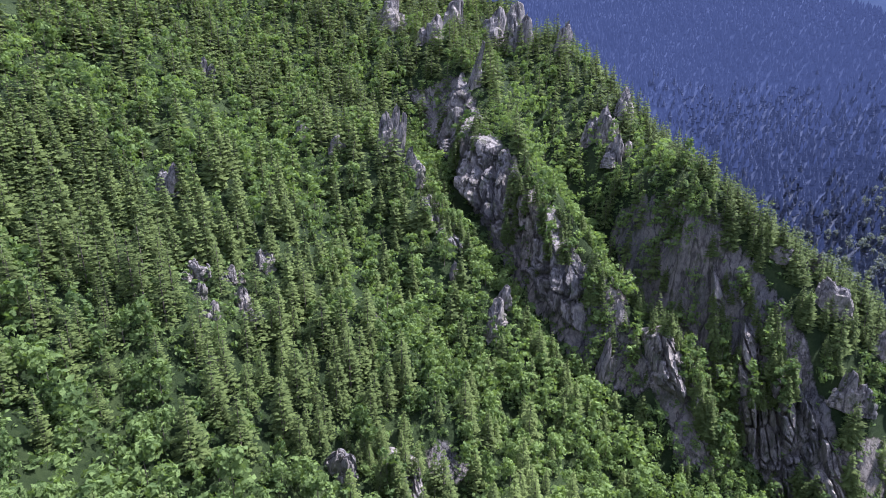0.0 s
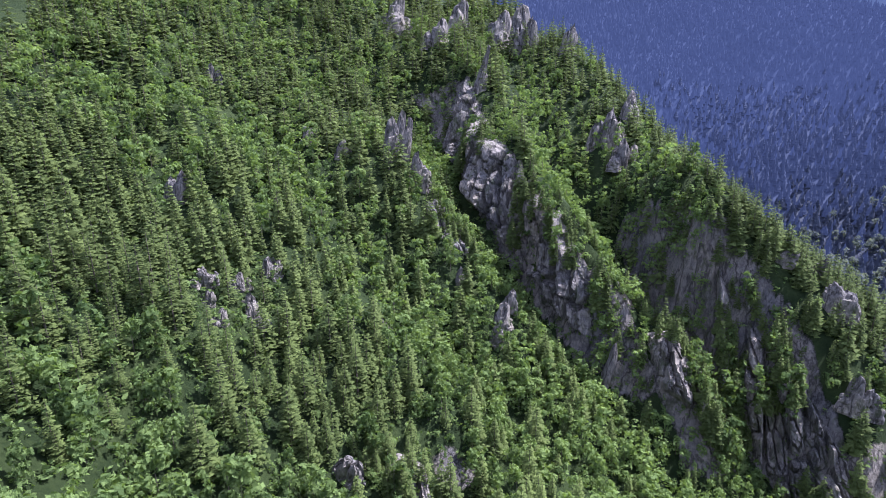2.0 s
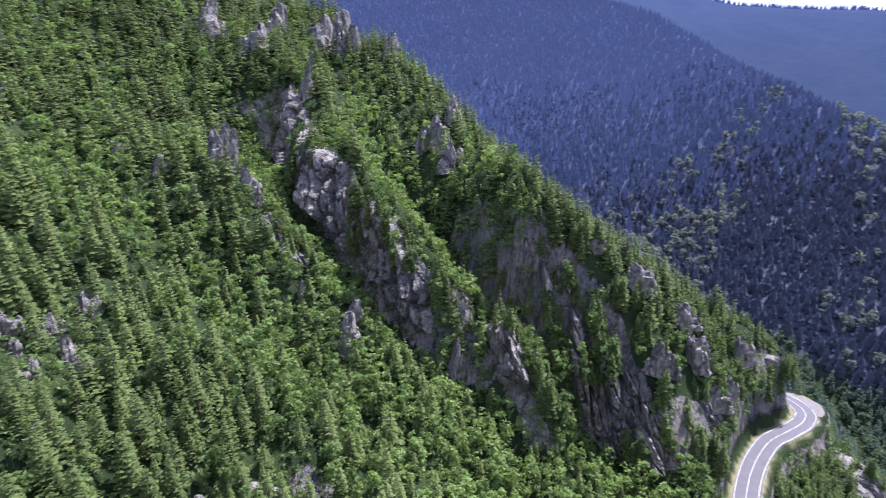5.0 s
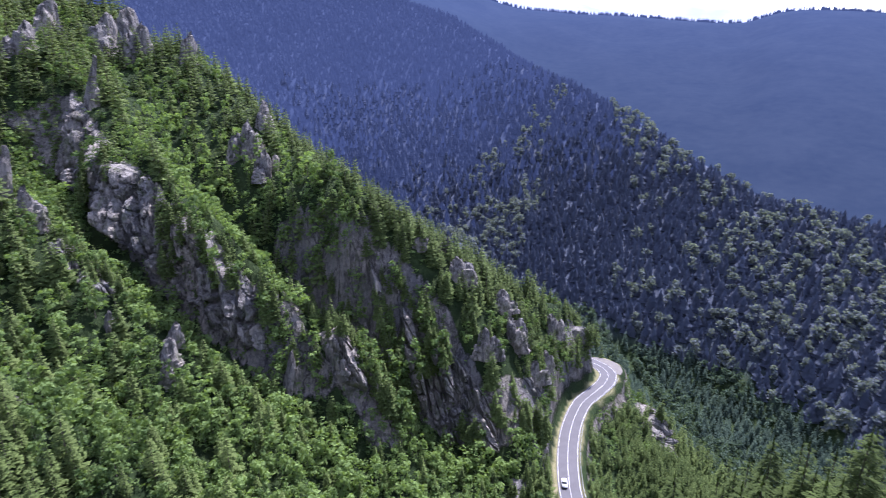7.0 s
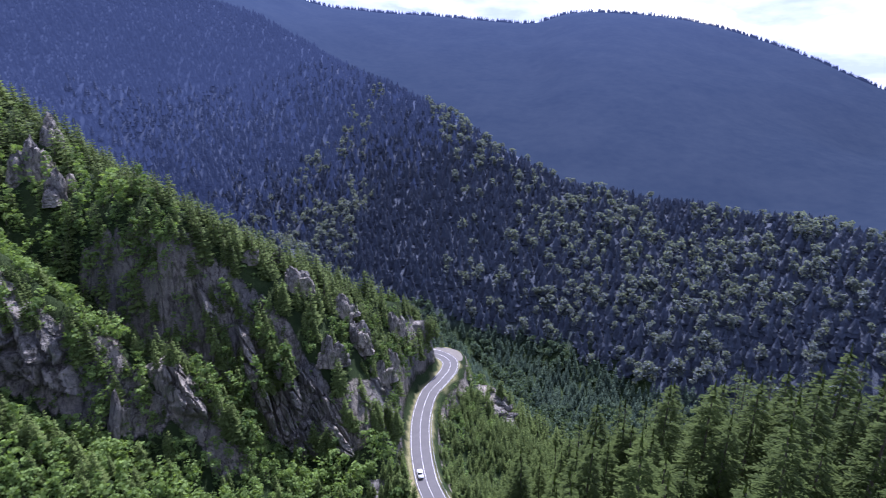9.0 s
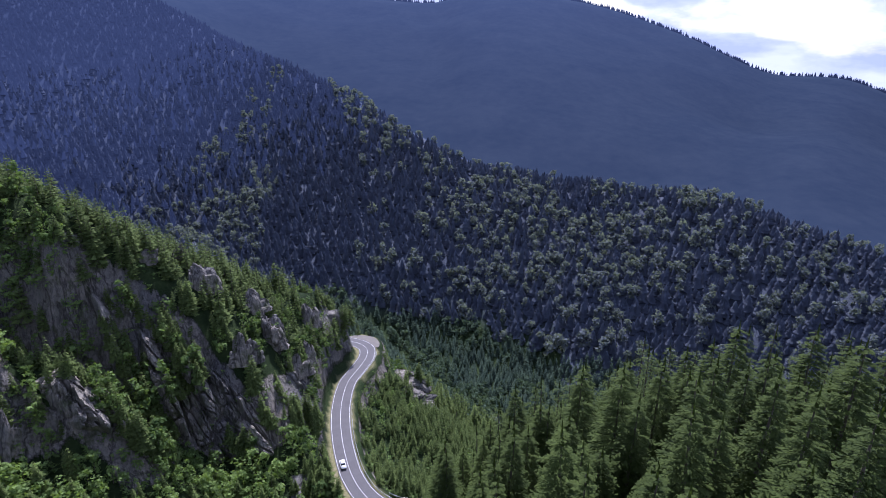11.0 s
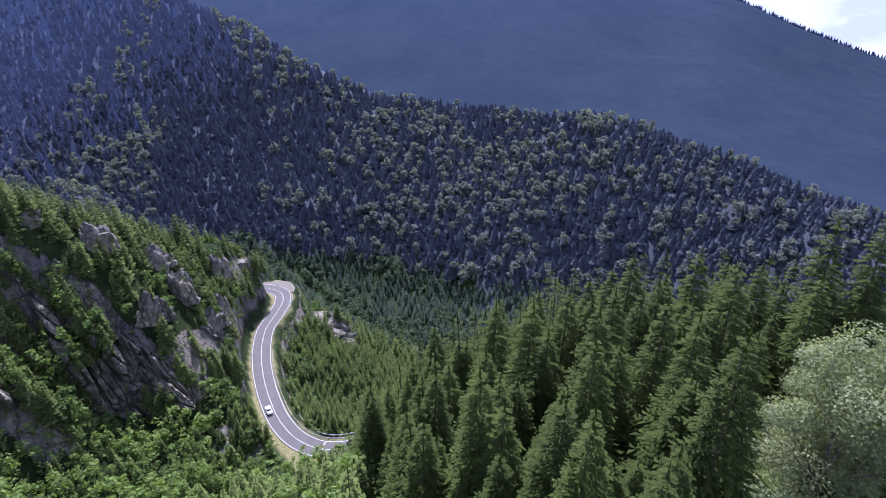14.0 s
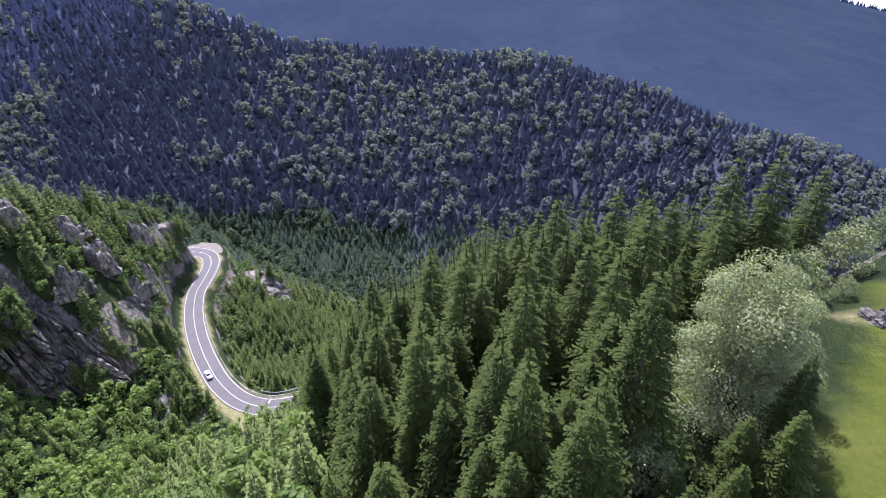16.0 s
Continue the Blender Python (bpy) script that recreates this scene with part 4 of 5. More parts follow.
# low shrubs and herbs that fill the gaps
x, y = jitter_grid(-100, 205, 22, 300, 3.1, g)
z, st = ground_at(x, y)
okay = (line_dist(x, y, ROADC)[0] > 6.3) & (st < np.where(x > 50, 9.0, 3.0) + 0.5 * fbm(xy0(x, y, 1 / 7), 2, 64)) & (g.random(len(x)) < np.where((x > 92) & (y > 118) & (x + y > 270), 0.25, 0.8)) & ~on_spur(x, y)
S = np.repeat(g.uniform(1.2, 3.0, len(x))[:, None], 2, 1) * (1.35, 0.8)
SHRUB = [leaf_crown(1, 0.5, 5, 20, 0.165, g, 0.0) for _ in range(6)]
xs, ys = jitter_grid(14, 104, 96, 282, 1.7, g)
zs, ss = ground_at(xs, ys)
kept = (g.random(len(xs)) < np.clip((np.sqrt(1 + ss ** 2) - 1.25) / 2.2, 0, 0.7)) & (line_dist(xs, ys, ROADC)[0] > 7) & ((xs < 92) | (ys < 118))
x, y, z, okay = np.append(x, xs), np.append(y, ys), np.append(z, zs), np.append(okay, kept)
S = np.vstack([S, np.repeat(g.uniform(1.4, 3.4, len(xs))[:, None], 2, 1)])
xs, ys = jitter_grid(-70, 30, 40, 135, 2.3, g)
zs, kept = ground_at(xs, ys)[0], (g.random(len(xs)) < 0.92) & ~on_spur(xs, ys)
x, y, z, okay = np.append(x, xs), np.append(y, ys), np.append(z, zs), np.append(okay, kept)
S = np.vstack([S, np.repeat(g.uniform(1.4, 3.4, len(xs))[:, None], 2, 1)])
# basin shrubs are brightened too, as if sunlit
tagged(new("undergrowth", scatter("undergrowth", SHRUB, stand(x, y, z)[okay], S[okay], M_LEAF, np.clip(g.random(len(x)) * 0.7 + 0.1 + 0.3 * ((x > 25) & (x < 120) & (y > 55) & (y < 128)), 0, 1)[okay], g)), "bright green undergrowth of shrubs and herbs", "undergrowth", kind="stuff")


# ---- the near wooded spur, tree by tree ----
def trunk_mesh(h, r, g):
    n = 8
    V, F = [], []
    for k, u in enumerate((0, 0.04, 0.3, 0.65, 1.0)):
        w = r * (1.35 if u == 0 else 1 - 0.88 * u)
        ox, oy = g.normal(0, 0.02, 2) * u * h * 0.3
        V += [(ox + w * math.cos(6.2832 * i / n), oy + w * math.sin(6.2832 * i / n), u * h - (0.6 if u == 0 else 0)) for i in range(n)]
        if k:
            F += [((k - 1) * n + i, (k - 1) * n + (i + 1) % n, k * n + (i + 1) % n, k * n + i) for i in range(n)]
    return mesh_of("trunk", V, F, [M_BARK])


def spruce_tree(h, r, g, whorls=22, per=7, sprays=4):
    tree = tagged(new("spruce_tree"), "tall green spruce with drooping boughs on the wooded spur", "tree", "spruces on the spur")
    V, F = spruce_crown(h, r, whorls, per, g, 0.08, sprays)
    part("trunk", trunk_mesh(h * 0.97, 0.016 * h, g), tree)
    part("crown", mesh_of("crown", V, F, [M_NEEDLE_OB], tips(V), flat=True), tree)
    return tree


def broadleaf_tree(h, r, g, leaves, size, label):
    tree = tagged(new("broadleaf_tree"), label, "tree", "broadleaf trees on the spur")
    V, F = leaf_crown(h, r * 1.12, 44, leaves, size, g, 0.02, (0.17, 0.30))
    part("trunk", trunk_mesh(h * 0.75, 0.025 * h, g), tree)
    for k in range(4):
        ang, e = k * 1.6 + g.uniform(-0.4, 0.4), g.uniform(0.55, 0.8)
        n = np.array((math.cos(ang), math.sin(ang), 1.1))
        side = np.array((-math.sin(ang), math.cos(ang), 0))
        b0, b1, w = np.array((0, 0, h * 0.22)), np.array((0, 0, h * 0.22)) + n * r * e, 0.012 * h
        q = [b0 + side * w, b0 + (0, 0, w), b0 - side * w, b1 + side * w * 0.2, b1 + (0, 0, w * 0.2), b1 - side * w * 0.2]
        part("limb", mesh_of("limb", q, [(0, 1, 4, 3), (1, 2, 5, 4), (2, 0, 3, 5)], [M_BARK]), tree)
    part("crown", mesh_of("crown", V, F, [M_LEAF_OB], np.repeat(g.random(len(V) // 4), 4), flat=True), tree)
    return tree


g = np.random.default_rng(23)
KINDS = [spruce_tree(h, h * w, g, 24, 7, 4) for h, w in ((16, 0.29), (18, 0.27), (14, 0.30), (12, 0.32), (19, 0.25))]
KINDS += [spruce_tree(h, h * w, g, 17, 6, 2) for h, w in ((16, 0.29), (18, 0.27), (14, 0.30), (12, 0.32), (19, 0.25))]
x, y = jitter_grid(-4, 132, -48, 56, 3.7, g)
z, st = ground_at(x, y)
okay = on_spur(x, y) & (in_meadow(x, y) < 0.25) & (y > np.where(x < 27, -0.62 * x - 2, np.where(x < 48, -0.34 * x - 1, np.where(x < 54, -0.52 * x, -0.60 * x)))) & (np.hypot(x - 31, y + 18) > 7) & (line_dist(x, y, ROADC)[0] > 9) & (np.hypot(x - 24, y + 14) > 6) & (np.hypot(x, y + 2) > 8)
x, y = np.append(x, (21, 17.5, 26.5, 21.5, 30, 24.3, 26.3, 21.3, 23)), np.append(y, (-12, -11, -10, -7, -9, -16.6, -20, -15.5, -18.8))
z, st = ground_at(x, y)
okay = np.append(okay, np.ones(9, bool))
# a close row of tall spruces along the spur's crest, behind the willows
x, y = np.append(x, (47, 50, 53, 50, 54, 57, 57, 53.5, 60, 61, 46, 43, 56, 60)), np.append(y, (-20.5, -22.5, -24, -25.5, -27, -26.5, -29.5, -29.5, -31, -28, -17, -15.5, -23, -33.5))
z, st = ground_at(x, y)
crest = np.arange(len(x)) >= len(okay)
okay = np.append(okay, np.ones(14, bool))
sel = np.where(okay)[0]
sel = sel[np.argsort(np.hypot(x[sel], y[sel]))]
for k, i in enumerate(sel[:300]):
    src = KINDS[g.integers(0, 5) + (5 if k >= 180 else 0)]
    s = g.uniform(0.75, 1.15)
    if crest[i]:
        src, s = KINDS[g.choice((0, 1, 4))], 0.82 * max(s, 0.9)
    m = pose(x[i], y[i], z[i] - 0.2, g.uniform(-2, 2), g.uniform(-2, 2), g.uniform(0, 360))
    if np.hypot(x[i] - 23.5, y[i] + 16) < 6.5:
        s *= 0.55
    if np.hypot(x[i] - 17.3, y[i] + 11.1) < 2.4:
        s *= 0.5
    if k < 5 or 180 <= k < 185:
        KINDS[k if k < 5 else k - 175].matrix_basis = m
    else:
        copy_thing(src, m).scale = (s, s, s * g.uniform(0.9, 1.1))
rest = sel[300:]
if len(rest):
    P = stand(x, y, z)[rest]
    S = np.repeat(g.uniform(10, 15, len(rest))[:, None], 2, 1)
    tagged(new("spur_forest", scatter("spur_forest", SPRUCE, P, S, M_NEEDLE_OB, g.random(len(rest)), g, inner_shade=0.6)), "spruce forest lower on the wooded spur", "forest", kind="stuff")
# pale willows at the edge of the meadow
WILLOW = [broadleaf_tree(13.5, 6.4, g, 40000, 0.105, "pale silvery-green willow tree at the meadow's edge"), broadleaf_tree(6.5, 3.6, g, 5000, 0.12, "bright green broadleaf tree on the wooded spur")]
for k, (px, py, kind, s) in enumerate(((30.5, -17.5, 0, 1.0), (34.2, -21.3, 0, 0.78), (36.5, -18.5, 0, 0.66), (24, -11, 1, 1.1), (48, -29, 1, 1.1), (54, -36, 1, 1.15), (27, -7, 1, 0.9), (59, -43, 1, 1.0), (16, 9, 1, 0.95), (43, -23, 1, 0.9), (47, -33, 1, 0.4))):
    zz = float(ground_at(px, py)[0])
    m = pose(px, py, zz - 0.2, 0, 0, g.uniform(0, 360))
    if k == 0 or k == 3:
        WILLOW[kind].matrix_basis = m
    else:
        copy_thing(WILLOW[kind], m).scale = (s, s, s)

# two trees behind the lay-by at the far bend
for px, py, s, say in ((213.5, 139.5, 1.15, "rounded green broadleaf tree behind the gravel lay-by"), (214, 132.5, 0.85, "small green broadleaf tree behind the gravel lay-by")):
    tree = tagged(copy_thing(WILLOW[1], pose(px, py, float(ground_at(px, py)[0]) - 0.2, 0, 0, g.uniform(0, 360))), say, group="trees by the lay-by")
    tree.scale = (s, s, s)

# the shaded hillside across the valley
x, y = jitter_grid(140, 760, -230, 1050, 4.6, g)
z, st = ground_at(x, y)
hd, hz = line_dist(x, y, HILL)
cx, cy = HILL[:, 0], HILL[:, 1]
brow = np.interp(np.arctan2(x, y), np.arctan2(cx, cy), np.hypot(cx, cy)) + 22     # distance of the hill's brow


def on_floor(x, y):
    """The green wood on the valley floor, below the far hillside."""
    return (x < 304 + 14 * fbm(xy0(x, y, 1 / 30), 3, 89) - 0.25 * np.maximum(y - 190, 0)) & (y < 320) & (y > -34)


okay = ~on_floor(x, y) & ((x > 234) | ((x > 140) & (y > 330))) & (np.hypot(x, y) < brow) & ((line_dist(x, y, RIVERC)[0] > 5) | (y > 130)) & (np.arctan2(x, y) > 0.2)
wild = fbm(xy0(x, y, 1 / 70), 3, 71)
hollow_shade = smooth(46, 24, line_dist(x, y, np.array([(560, 420, 0), (470, 350, 0), (390, 290, 0), (330, 250, 0)], float))[0] + 14 * wild)     # shade over the hollow, painted as darker tones and fewer pale trees
broad = (g.random(len(x)) < np.clip(0.20 + 0.20 * wild + 0.20 * fbm(xy0(x, y, 1 / 22), 2, 73), 0.02, 0.5) * (1 - hollow_shade)) & (z > -46) & (x > 250) & (y < 430)
hgt = np.where(broad, g.uniform(7.5, 11.5, len(x)), g.uniform(5.5, 10.5, len(x)))
S = np.stack([hgt * np.where(broad, g.uniform(0.9, 1.2, len(x)), g.uniform(1.05, 1.4, len(x))), hgt], 1)
P = np.stack([x, y, z - 0.5], 1)
tone = np.clip(g.random(len(x)) + 0.4 * wild, 0, 1) * (1 - 0.8 * hollow_shade)
FARSPRUCE = [fir_cone(k, 8, q, g) for k, q in ((4, 0.27), (5, 0.30), (4, 0.33), (5, 0.29), (6, 0.35), (5, 0.31))]
FLOORSPRUCE = [spruce_crown(1, q, 9, 5, g) for q in (0.20, 0.23, 0.26, 0.24)]
FARLEAFY = [leaf_crown(1, q, 9, 150, 0.082, g, 0.1, (0.32, 0.48)) for q in (0.36, 0.40, 0.44, 0.38, 0.42, 0.46)]
remote = okay & (np.hypot(x, y) + g.uniform(-70, 70, len(x)) > 690)
midway = okay & ~remote & ~broad & (np.hypot(x, y) + g.uniform(-70, 70, len(x)) > 560)
okay &= np.hypot(x, y) < 900
a, b = okay & ~broad & ~midway & ~remote, okay & broad & ~remote
# the haze over these two woods is emitted by their own materials
tagged(new("hazed_remote_spruces", scatter("hazed_remote_spruces", [fir_cone(2, 5, q, g) for q in (0.2, 0.23, 0.26)], P[remote], S[remote], M_REMOTE, tone[remote], g)), "hazy blue spruce woods high on the distant mountainside", "forest", kind="stuff")
tagged(new("hazed_midway_spruces", scatter("hazed_midway_spruces", [fir_cone(4, 6, q, g) for q in (0.22, 0.25, 0.28)], P[midway], S[midway], M_MIDWOOD, tone[midway], g)), "spruce woods tinted blue by painted haze where the hillside recedes up the valley", "forest", kind="stuff")
tagged(new("far_spruce_wood", scatter("far_spruce_wood", FARSPRUCE, P[a], S[a], M_HAZED_NEEDLE, tone[a], g)), "dark spruce wood on the shaded hillside across the valley", "forest", kind="stuff")
tagged(new("far_broadleaf_wood", scatter("far_broadleaf_wood", FARLEAFY, P[b], S[b], M_HAZED_LEAF, tone[b], g)), "pale broadleaf trees among dark spruces across the valley", "forest", kind="stuff")

# the wood on the valley floor
x, y = jitter_grid(226, 430, -40, 332, 3.5, g)
z, st = ground_at(x, y)
okay = on_floor(x, y) & (line_dist(x, y, RIVERC)[0] > 2.4)
P = np.stack([x, y, z - 0.4], 1)
hgt = g.uniform(6, 10.5, len(x))
S = np.stack([hgt * g.uniform(0.95, 1.3, len(x)), hgt], 1)
pale = okay & (fbm(xy0(x, y, 1 / 18), 2, 90) + g.uniform(-0.6, 0.6, len(x)) + 0.6 * smooth(22, 6, line_dist(x, y, RIVERC)[0]) > 0.62)
okay &= ~pale
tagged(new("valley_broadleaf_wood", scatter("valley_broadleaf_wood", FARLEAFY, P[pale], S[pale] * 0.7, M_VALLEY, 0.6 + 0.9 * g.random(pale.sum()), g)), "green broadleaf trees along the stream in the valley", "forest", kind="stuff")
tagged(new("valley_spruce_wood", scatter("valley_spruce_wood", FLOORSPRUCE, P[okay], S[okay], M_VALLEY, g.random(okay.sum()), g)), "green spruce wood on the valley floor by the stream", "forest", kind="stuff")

# ---- road ----
def ribbon(name, line, left, right, z, mat):
    p = line[:, :2]
    t = np.gradient(p, axis=0)
    t /= np.linalg.norm(t, axis=1, keepdims=True)
    n = np.stack([-t[:, 1], t[:, 0]], 1)
    V = np.vstack([np.column_stack([p + n * left, np.full(len(p), z)]), np.column_stack([p + n * right, np.full(len(p), z)])])
    k = len(p)
    i = np.arange(k - 1)
    return mesh_of(name, V, np.stack([i, i + k, i + k + 1, i + 1], 1), [mat])


M_ASPHALT = plain("asphalt", [(0.3, (0.046, 0.043, 0.044)), (0.7, (0.072, 0.068, 0.068))], 0.3, 0.85, 0.3, 0.02)
M_LINE = plain("road_paint", [(0.3, (0.34, 0.34, 0.34)), (0.7, (0.52, 0.52, 0.51))], 1.0, 0.6, 0.1, 0.01)
ROADF = rounded_line(ROAD, 1.2)
road = tagged(new("road", ribbon("road", ROADF, 3.7, -3.7, 0.02, M_ASPHALT)), "grey asphalt mountain road with white lines", "road", kind="structure")
for o in (3.3, 0.0, -3.3):
    part("road_line", ribbon("road_line", ROADF, o + 0.06, o - 0.06, 0.03, M_LINE), road, "white painted line")


# transverse line across the near bend
def road_point(k, side, z):
    """A point beside the road's centre line and the heading there."""
    p, q = ROADF[k], ROADF[min(k + 1, len(ROADF) - 1)]
    d = (q - p)[:2] / np.linalg.norm((q - p)[:2])
    return p[0] - d[1] * side, p[1] + d[0] * side, z, math.degrees(math.atan2(d[1], d[0]))


def nearest(x, y):
    return int(np.argmin(np.hypot(ROADF[:, 0] - x, ROADF[:, 1] - y)))


def box(sx, sy, sz, bevel=0.0, seg=1):
    bm = bmesh.new()
    bmesh.ops.create_cube(bm, size=1)
    bmesh.ops.scale(bm, vec=(sx, sy, sz), verts=bm.verts)
    if bevel:
        bmesh.ops.bevel(bm, geom=bm.edges, offset=bevel, segments=seg, affect="EDGES")
    return bm


def bm_part(name, bm, mat, parent, at=(0, 0, 0), label="", smooth_faces=False):
    me = bpy.data.meshes.new(name)
    bm.to_mesh(me)
    bm.free()
    me.materials.append(mat)
    if smooth_faces:
        me.polygons.foreach_set("use_smooth", np.ones(len(me.polygons), bool))
    ob = part(name, me, parent, label)
    ob.location = at
    return ob


# gravel lay-by outside the far bend
M_GRAVEL = plain("pale_gravel", [(0.3, (0.075, 0.068, 0.058)), (0.7, (0.135, 0.122, 0.102))], 0.6, 0.95, 0.5, 0.03)
bay = np.array([(203.5, 123.5), (206.5, 124.5), (209.5, 127.5), (211, 131.5), (210.5, 135.5), (208.5, 139.5), (205, 142), (202.5, 141), (204, 137), (203.5, 131), (202, 127)])
bay = rounded_line([(*q, 0.012) for q in np.vstack([bay, bay[:1]])], 0.8)[:-1]
mid = len(bay)
tagged(new("pavement", mesh_of("pavement", np.vstack([bay, bay.mean(0)[None]]), [(i, (i + 1) % mid, mid) for i in range(mid)], [M_GRAVEL])), "pale gravel lay-by outside the far bend of the road", "lay-by", kind="structure")
M_STEEL = plain("galvanised_steel", [(0.3, (0.32, 0.33, 0.34)), (0.7, (0.46, 0.47, 0.48))], 0.8, 0.45, 0.1, 0.01, metal=0.35)
kx = nearest(119.5, 70)
px, py, pz, ph = road_point(kx, 0, 0.032)
cross = mesh_of("road_line", [(-0.15, -3.3, 0), (0.15, -3.3, 0), (0.15, 3.3, 0), (-0.15, 3.3, 0)], [(0, 1, 2, 3)], [M_LINE])
cl = part("road_line", cross, road, "white transverse line")
cl.matrix_basis = pose(px, py, pz, 0, 0, ph)


def rail(first, last, side, label):
    """A guard rail: a folded steel beam on posts."""
    thing = tagged(new("guard_rail"), label, "guard rail", "guard rails along the road")
    seg = ROADF[first:last]
    t = np.gradient(seg[:, :2], axis=0)
    t /= np.linalg.norm(t, axis=1, keepdims=True)
    n = np.stack([-t[:, 1], t[:, 0]], 1)
    prof = ((0, 0.45), (0.07, 0.52), (0, 0.60), (0.07, 0.68), (0, 0.76), (-0.03, 0.76), (-0.03, 0.45))
    V = np.concatenate([np.column_stack([seg[:, :2] + n * (side + o), np.full(len(seg), h)]) for o, h in prof])
    k, m = len(seg), len(prof)
    i = np.arange(k - 1)
    F = np.concatenate([np.stack([a * k + i, a * k + i + 1, ((a + 1) % m) * k + i + 1, ((a + 1) % m) * k + i], 1) for a in range(m)])
    part("beam", mesh_of("beam", V, F, [M_STEEL]), thing, "pale steel beam")
    post = None
    for q in range(0, k, 3):
        if post is None:
            bm = box(0.12, 0.12, 1.0)
            post = bpy.data.meshes.new("post")
            bm.to_mesh(post)
            bm.free()
            post.materials.append(M_STEEL)
        ob = part("post", post, thing)
        ob.location = (seg[q, 0] + n[q, 0] * (side - 0.08), seg[q, 1] + n[q, 1] * (side - 0.08), 0.25)
    return thing


rail(nearest(150, 47), nearest(127, 88), -4.2, "pale steel guard rail along the outer edge of the bend")
rail(nearest(127, 89), nearest(160, 114), -4.2, "long pale steel guard rail above the wooded drop")
rail(nearest(176, 121), nearest(199, 127), -4.2, "pale steel guard rail at the far bend")
rail(nearest(134, 52), nearest(121, 76), -5.6, "second pale steel guard rail outside the near bend")
rail(nearest(121, 62), nearest(119.5, 72), 4.2, "short pale guard rail on the inner side of the bend")


def car():
    """A small white car."""
    thing = tagged(new("car"), "small white car driving on the mountain road", "car")
    white = plain("white_car_paint", [(0.3, (0.76, 0.77, 0.78)), (0.7, (0.82, 0.82, 0.83))], 2, 0.3, 0.02, 0.01)
    dark, m, l, p = shader("car_glass")
    p.inputs["Base Color"].default_value, p.inputs["Roughness"].default_value = (0.02, 0.022, 0.025, 1), 0.08
    rub, m, l, p = shader("tyre_rubber")
    p.inputs["Base Color"].default_value, p.inputs["Roughness"].default_value = (0.02, 0.02, 0.02, 1), 0.85
    bm_part("body", box(4.2, 1.75, 0.65, 0.18, 3), white, thing, (0, 0, 0.68), smooth_faces=True)
    bm = box(2.3, 1.5, 0.6, 0.0)
    for v in bm.verts:
        if v.co.z > 0:
            v.co.x, v.co.y = v.co.x * 0.72, v.co.y * 0.85
    bmesh.ops.bevel(bm, geom=bm.edges, offset=0.1, segments=2, affect="EDGES")
    bm_part("cabin", bm, dark, thing, (-0.2, 0, 1.2), "dark glazed cabin", True)
    bm_part("roof", box(1.55, 1.25, 0.08, 0.03, 2), white, thing, (-0.2, 0, 1.5), smooth_faces=True)
    for sx in (-1.3, 1.3):
        for sy in (-0.8, 0.8):
            bm = bmesh.new()
            bmesh.ops.create_cone(bm, cap_ends=True, segments=20, radius1=0.32, radius2=0.32, depth=0.2)
            bmesh.ops.rotate(bm, cent=(0, 0, 0), matrix=Matrix.Rotation(math.pi / 2, 3, "X"), verts=bm.verts)
            bm_part("wheel", bm, rub, thing, (sx, sy, 0.32), "black wheel")
    for sy in (-0.6, 0.6):
        bm_part("headlight", box(0.08, 0.3, 0.14, 0.03), M_STEEL, thing, (2.08, sy, 0.75))
        bm_part("tail_light", box(0.06, 0.26, 0.14, 0.02), rub, thing, (-2.09, sy, 0.78))
    return thing


kx = nearest(131, 92.5)
px, py, pz, ph = road_point(kx, 1.65, 0.04)
car().matrix_basis = pose(px, py, pz, 0, 0, ph + 180)

# stream in the valley
M_WATER, n_, l_, p_ = shader("stream_water")
wn_ = noise_node(n_, l_, 0.6, 5)
wr = ramp(n_, [(0.55, (0.02, 0.03, 0.03)), (0.8, (0.12, 0.14, 0.15))])
l_.new(wn_.outputs["Fac"], wr.inputs["Fac"])
l_.new(wr.outputs["Color"], p_.inputs["Base Color"])
p_.inputs["Roughness"].default_value = 0.4
bump(n_, l_, p_, wn_.outputs["Fac"], 0.5, 0.3)
rv_line = rounded_line(RIVER[:4], 4)
rv_line = rv_line[(rv_line[:, 1] < 84) & (rv_line[:, 1] > 40)]
t = np.gradient(rv_line[:, :2], axis=0)
t /= np.linalg.norm(t, axis=1, keepdims=True)
n = np.stack([-t[:, 1], t[:, 0]], 1)
rows = [np.column_stack([rv_line[:, :2] + n * o, ground_at(rv_line[:, 0] + n[:, 0] * 0, rv_line[:, 1] + n[:, 1] * 0)[0] + 0.35]) for o in (-1.6, 0, 1.6)]
k = len(rv_line)
i = np.arange(k - 1)
tagged(new("water", mesh_of("water", np.vstack(rows), np.concatenate([np.stack([a * k + i, (a + 1) * k + i, (a + 1) * k + i + 1, a * k + i + 1], 1) for a in (0, 1)]), [M_WATER])), "narrow white-watered mountain stream on the valley floor", "stream", kind="structure")

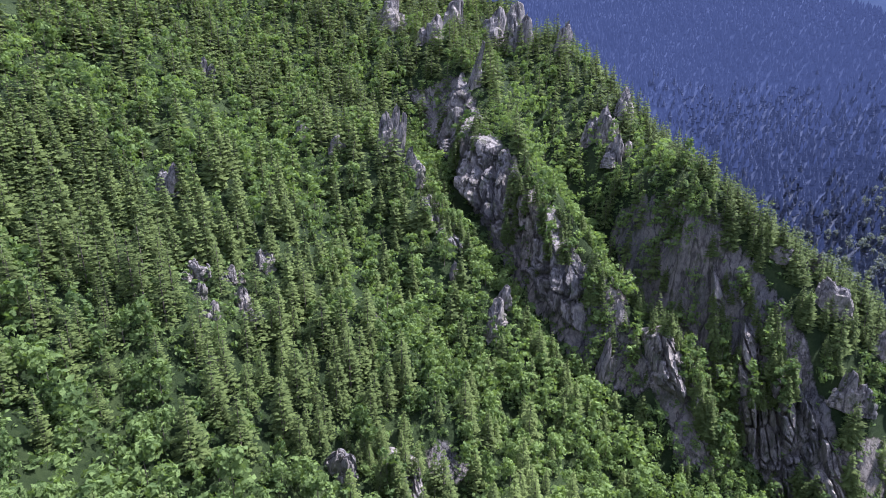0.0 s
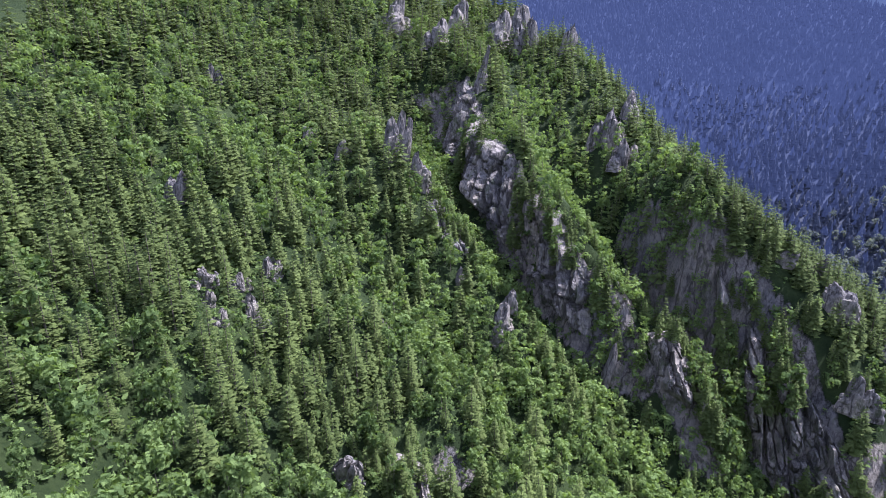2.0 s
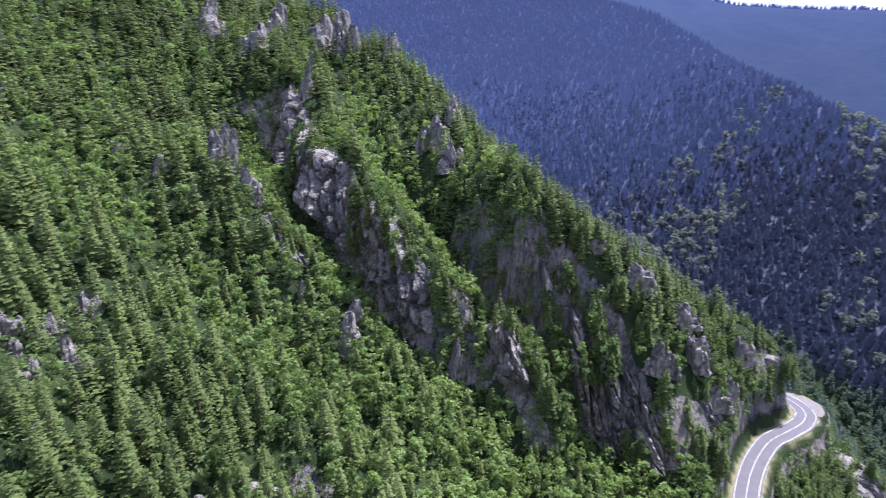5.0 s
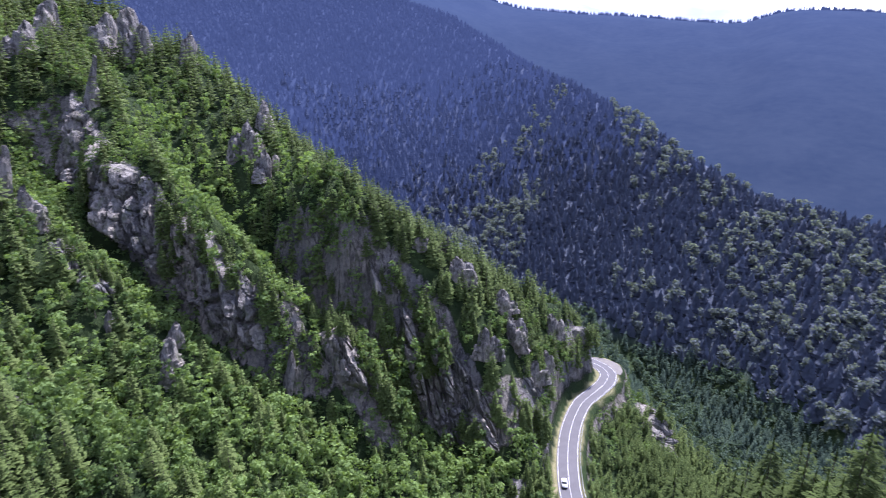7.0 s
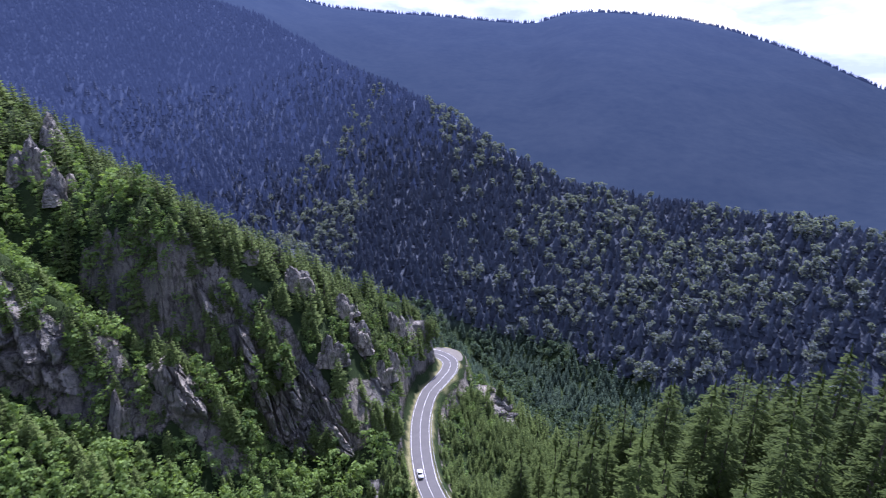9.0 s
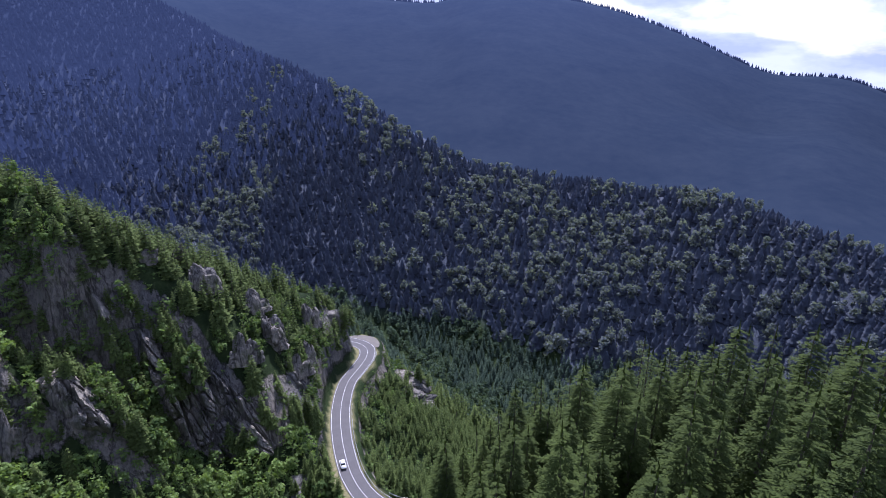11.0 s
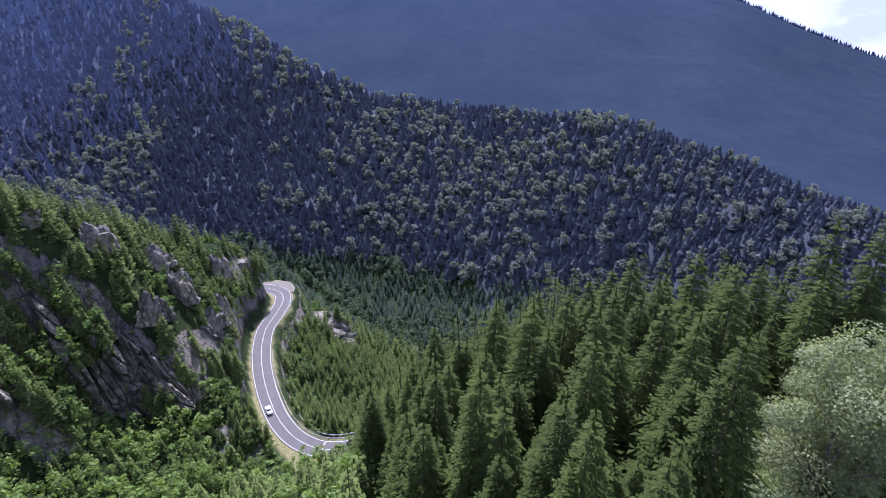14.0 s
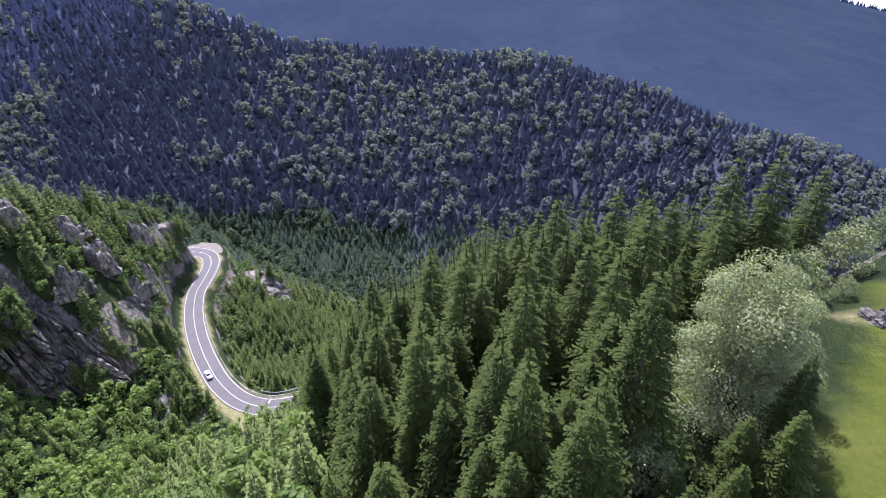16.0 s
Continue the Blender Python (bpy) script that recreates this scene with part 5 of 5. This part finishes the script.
# ---- far ridge ----
FAR = rounded_line(polar([(2, 2100, 700), (20, 2100, 620), (34, 2100, 470), (44, 2100, 300), (50, 2100, 262), (56, 2050, 246), (61, 2000, 228), (65, 2000, 222), (69, 2000, 252), (78, 2000, 222), (86, 2000, 136), (91, 2000, 60), (94, 2000, 26), (99, 2000, 18), (105, 2000, -60), (112, 2000, -130), (125, 2000, -200)]), 30)
d = FAR[:, :2] / np.linalg.norm(FAR[:, :2], axis=1, keepdims=True)
rows = []
for k in range(24):
    t = k / 23
    zz = FAR[:, 2] * (1 - t) + np.interp(np.arctan2(FAR[:, 0], FAR[:, 1]), (1.48, 1.68), (-75, -35)) * t
    rr = np.linalg.norm(FAR[:, :2], axis=1) - 1520 * t
    pxy = d * rr[:, None]
    zz = zz + smooth(0, 0.15, np.array(t)) * 26 * fbm(xy0(pxy[:, 0], pxy[:, 1], 1 / 300), 3, 91) * (1 - t)
    rows.append(np.column_stack([pxy, zz]))
rows = [np.column_stack([d * (np.linalg.norm(FAR[:, :2], axis=1) + 500)[:, None], FAR[:, 2] - 400])] + rows
k = len(FAR)
idx = np.arange(len(rows) * k).reshape(len(rows), k)
# blue haze is emission in the ridge's material, stronger near the crest
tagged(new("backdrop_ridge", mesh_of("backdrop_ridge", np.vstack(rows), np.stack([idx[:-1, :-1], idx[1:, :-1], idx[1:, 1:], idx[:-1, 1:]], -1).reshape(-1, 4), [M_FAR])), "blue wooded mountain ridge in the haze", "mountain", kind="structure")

# trees along the skyline of the far ridge
g = np.random.default_rng(91)
CONE = (np.array([(-0.2, -0.2, -0.3), (0.2, -0.2, -0.3), (0.2, 0.2, -0.3), (-0.2, 0.2, -0.3), (0, 0, 1)]), np.array([(0, 1, 4), (1, 2, 4), (2, 3, 4), (3, 0, 4)]))
q = g.uniform(0, len(FAR) - 1.01, 2600)
i, f = q.astype(int), (q % 1)[:, None]
P = FAR[i] * (1 - f) + FAR[i + 1] * f
S = np.repeat(g.uniform(5, 13, 2600)[:, None], 2, 1) * (1.2, 1.0)
tagged(new("backdrop_ridge_trees", scatter("backdrop_ridge_trees", [CONE], P, S, M_FAR, g.random(2600), g)), "tiny spruces tinted haze-blue along the skyline of the far ridge", "forest", kind="stuff")

# boulder beside the sandy path on the hilltop
outcrop(42.2, -33.9, 2.4, 1.9, 1.0, 20, 301, 0.1, "grey boulder beside the sandy path on the meadow")
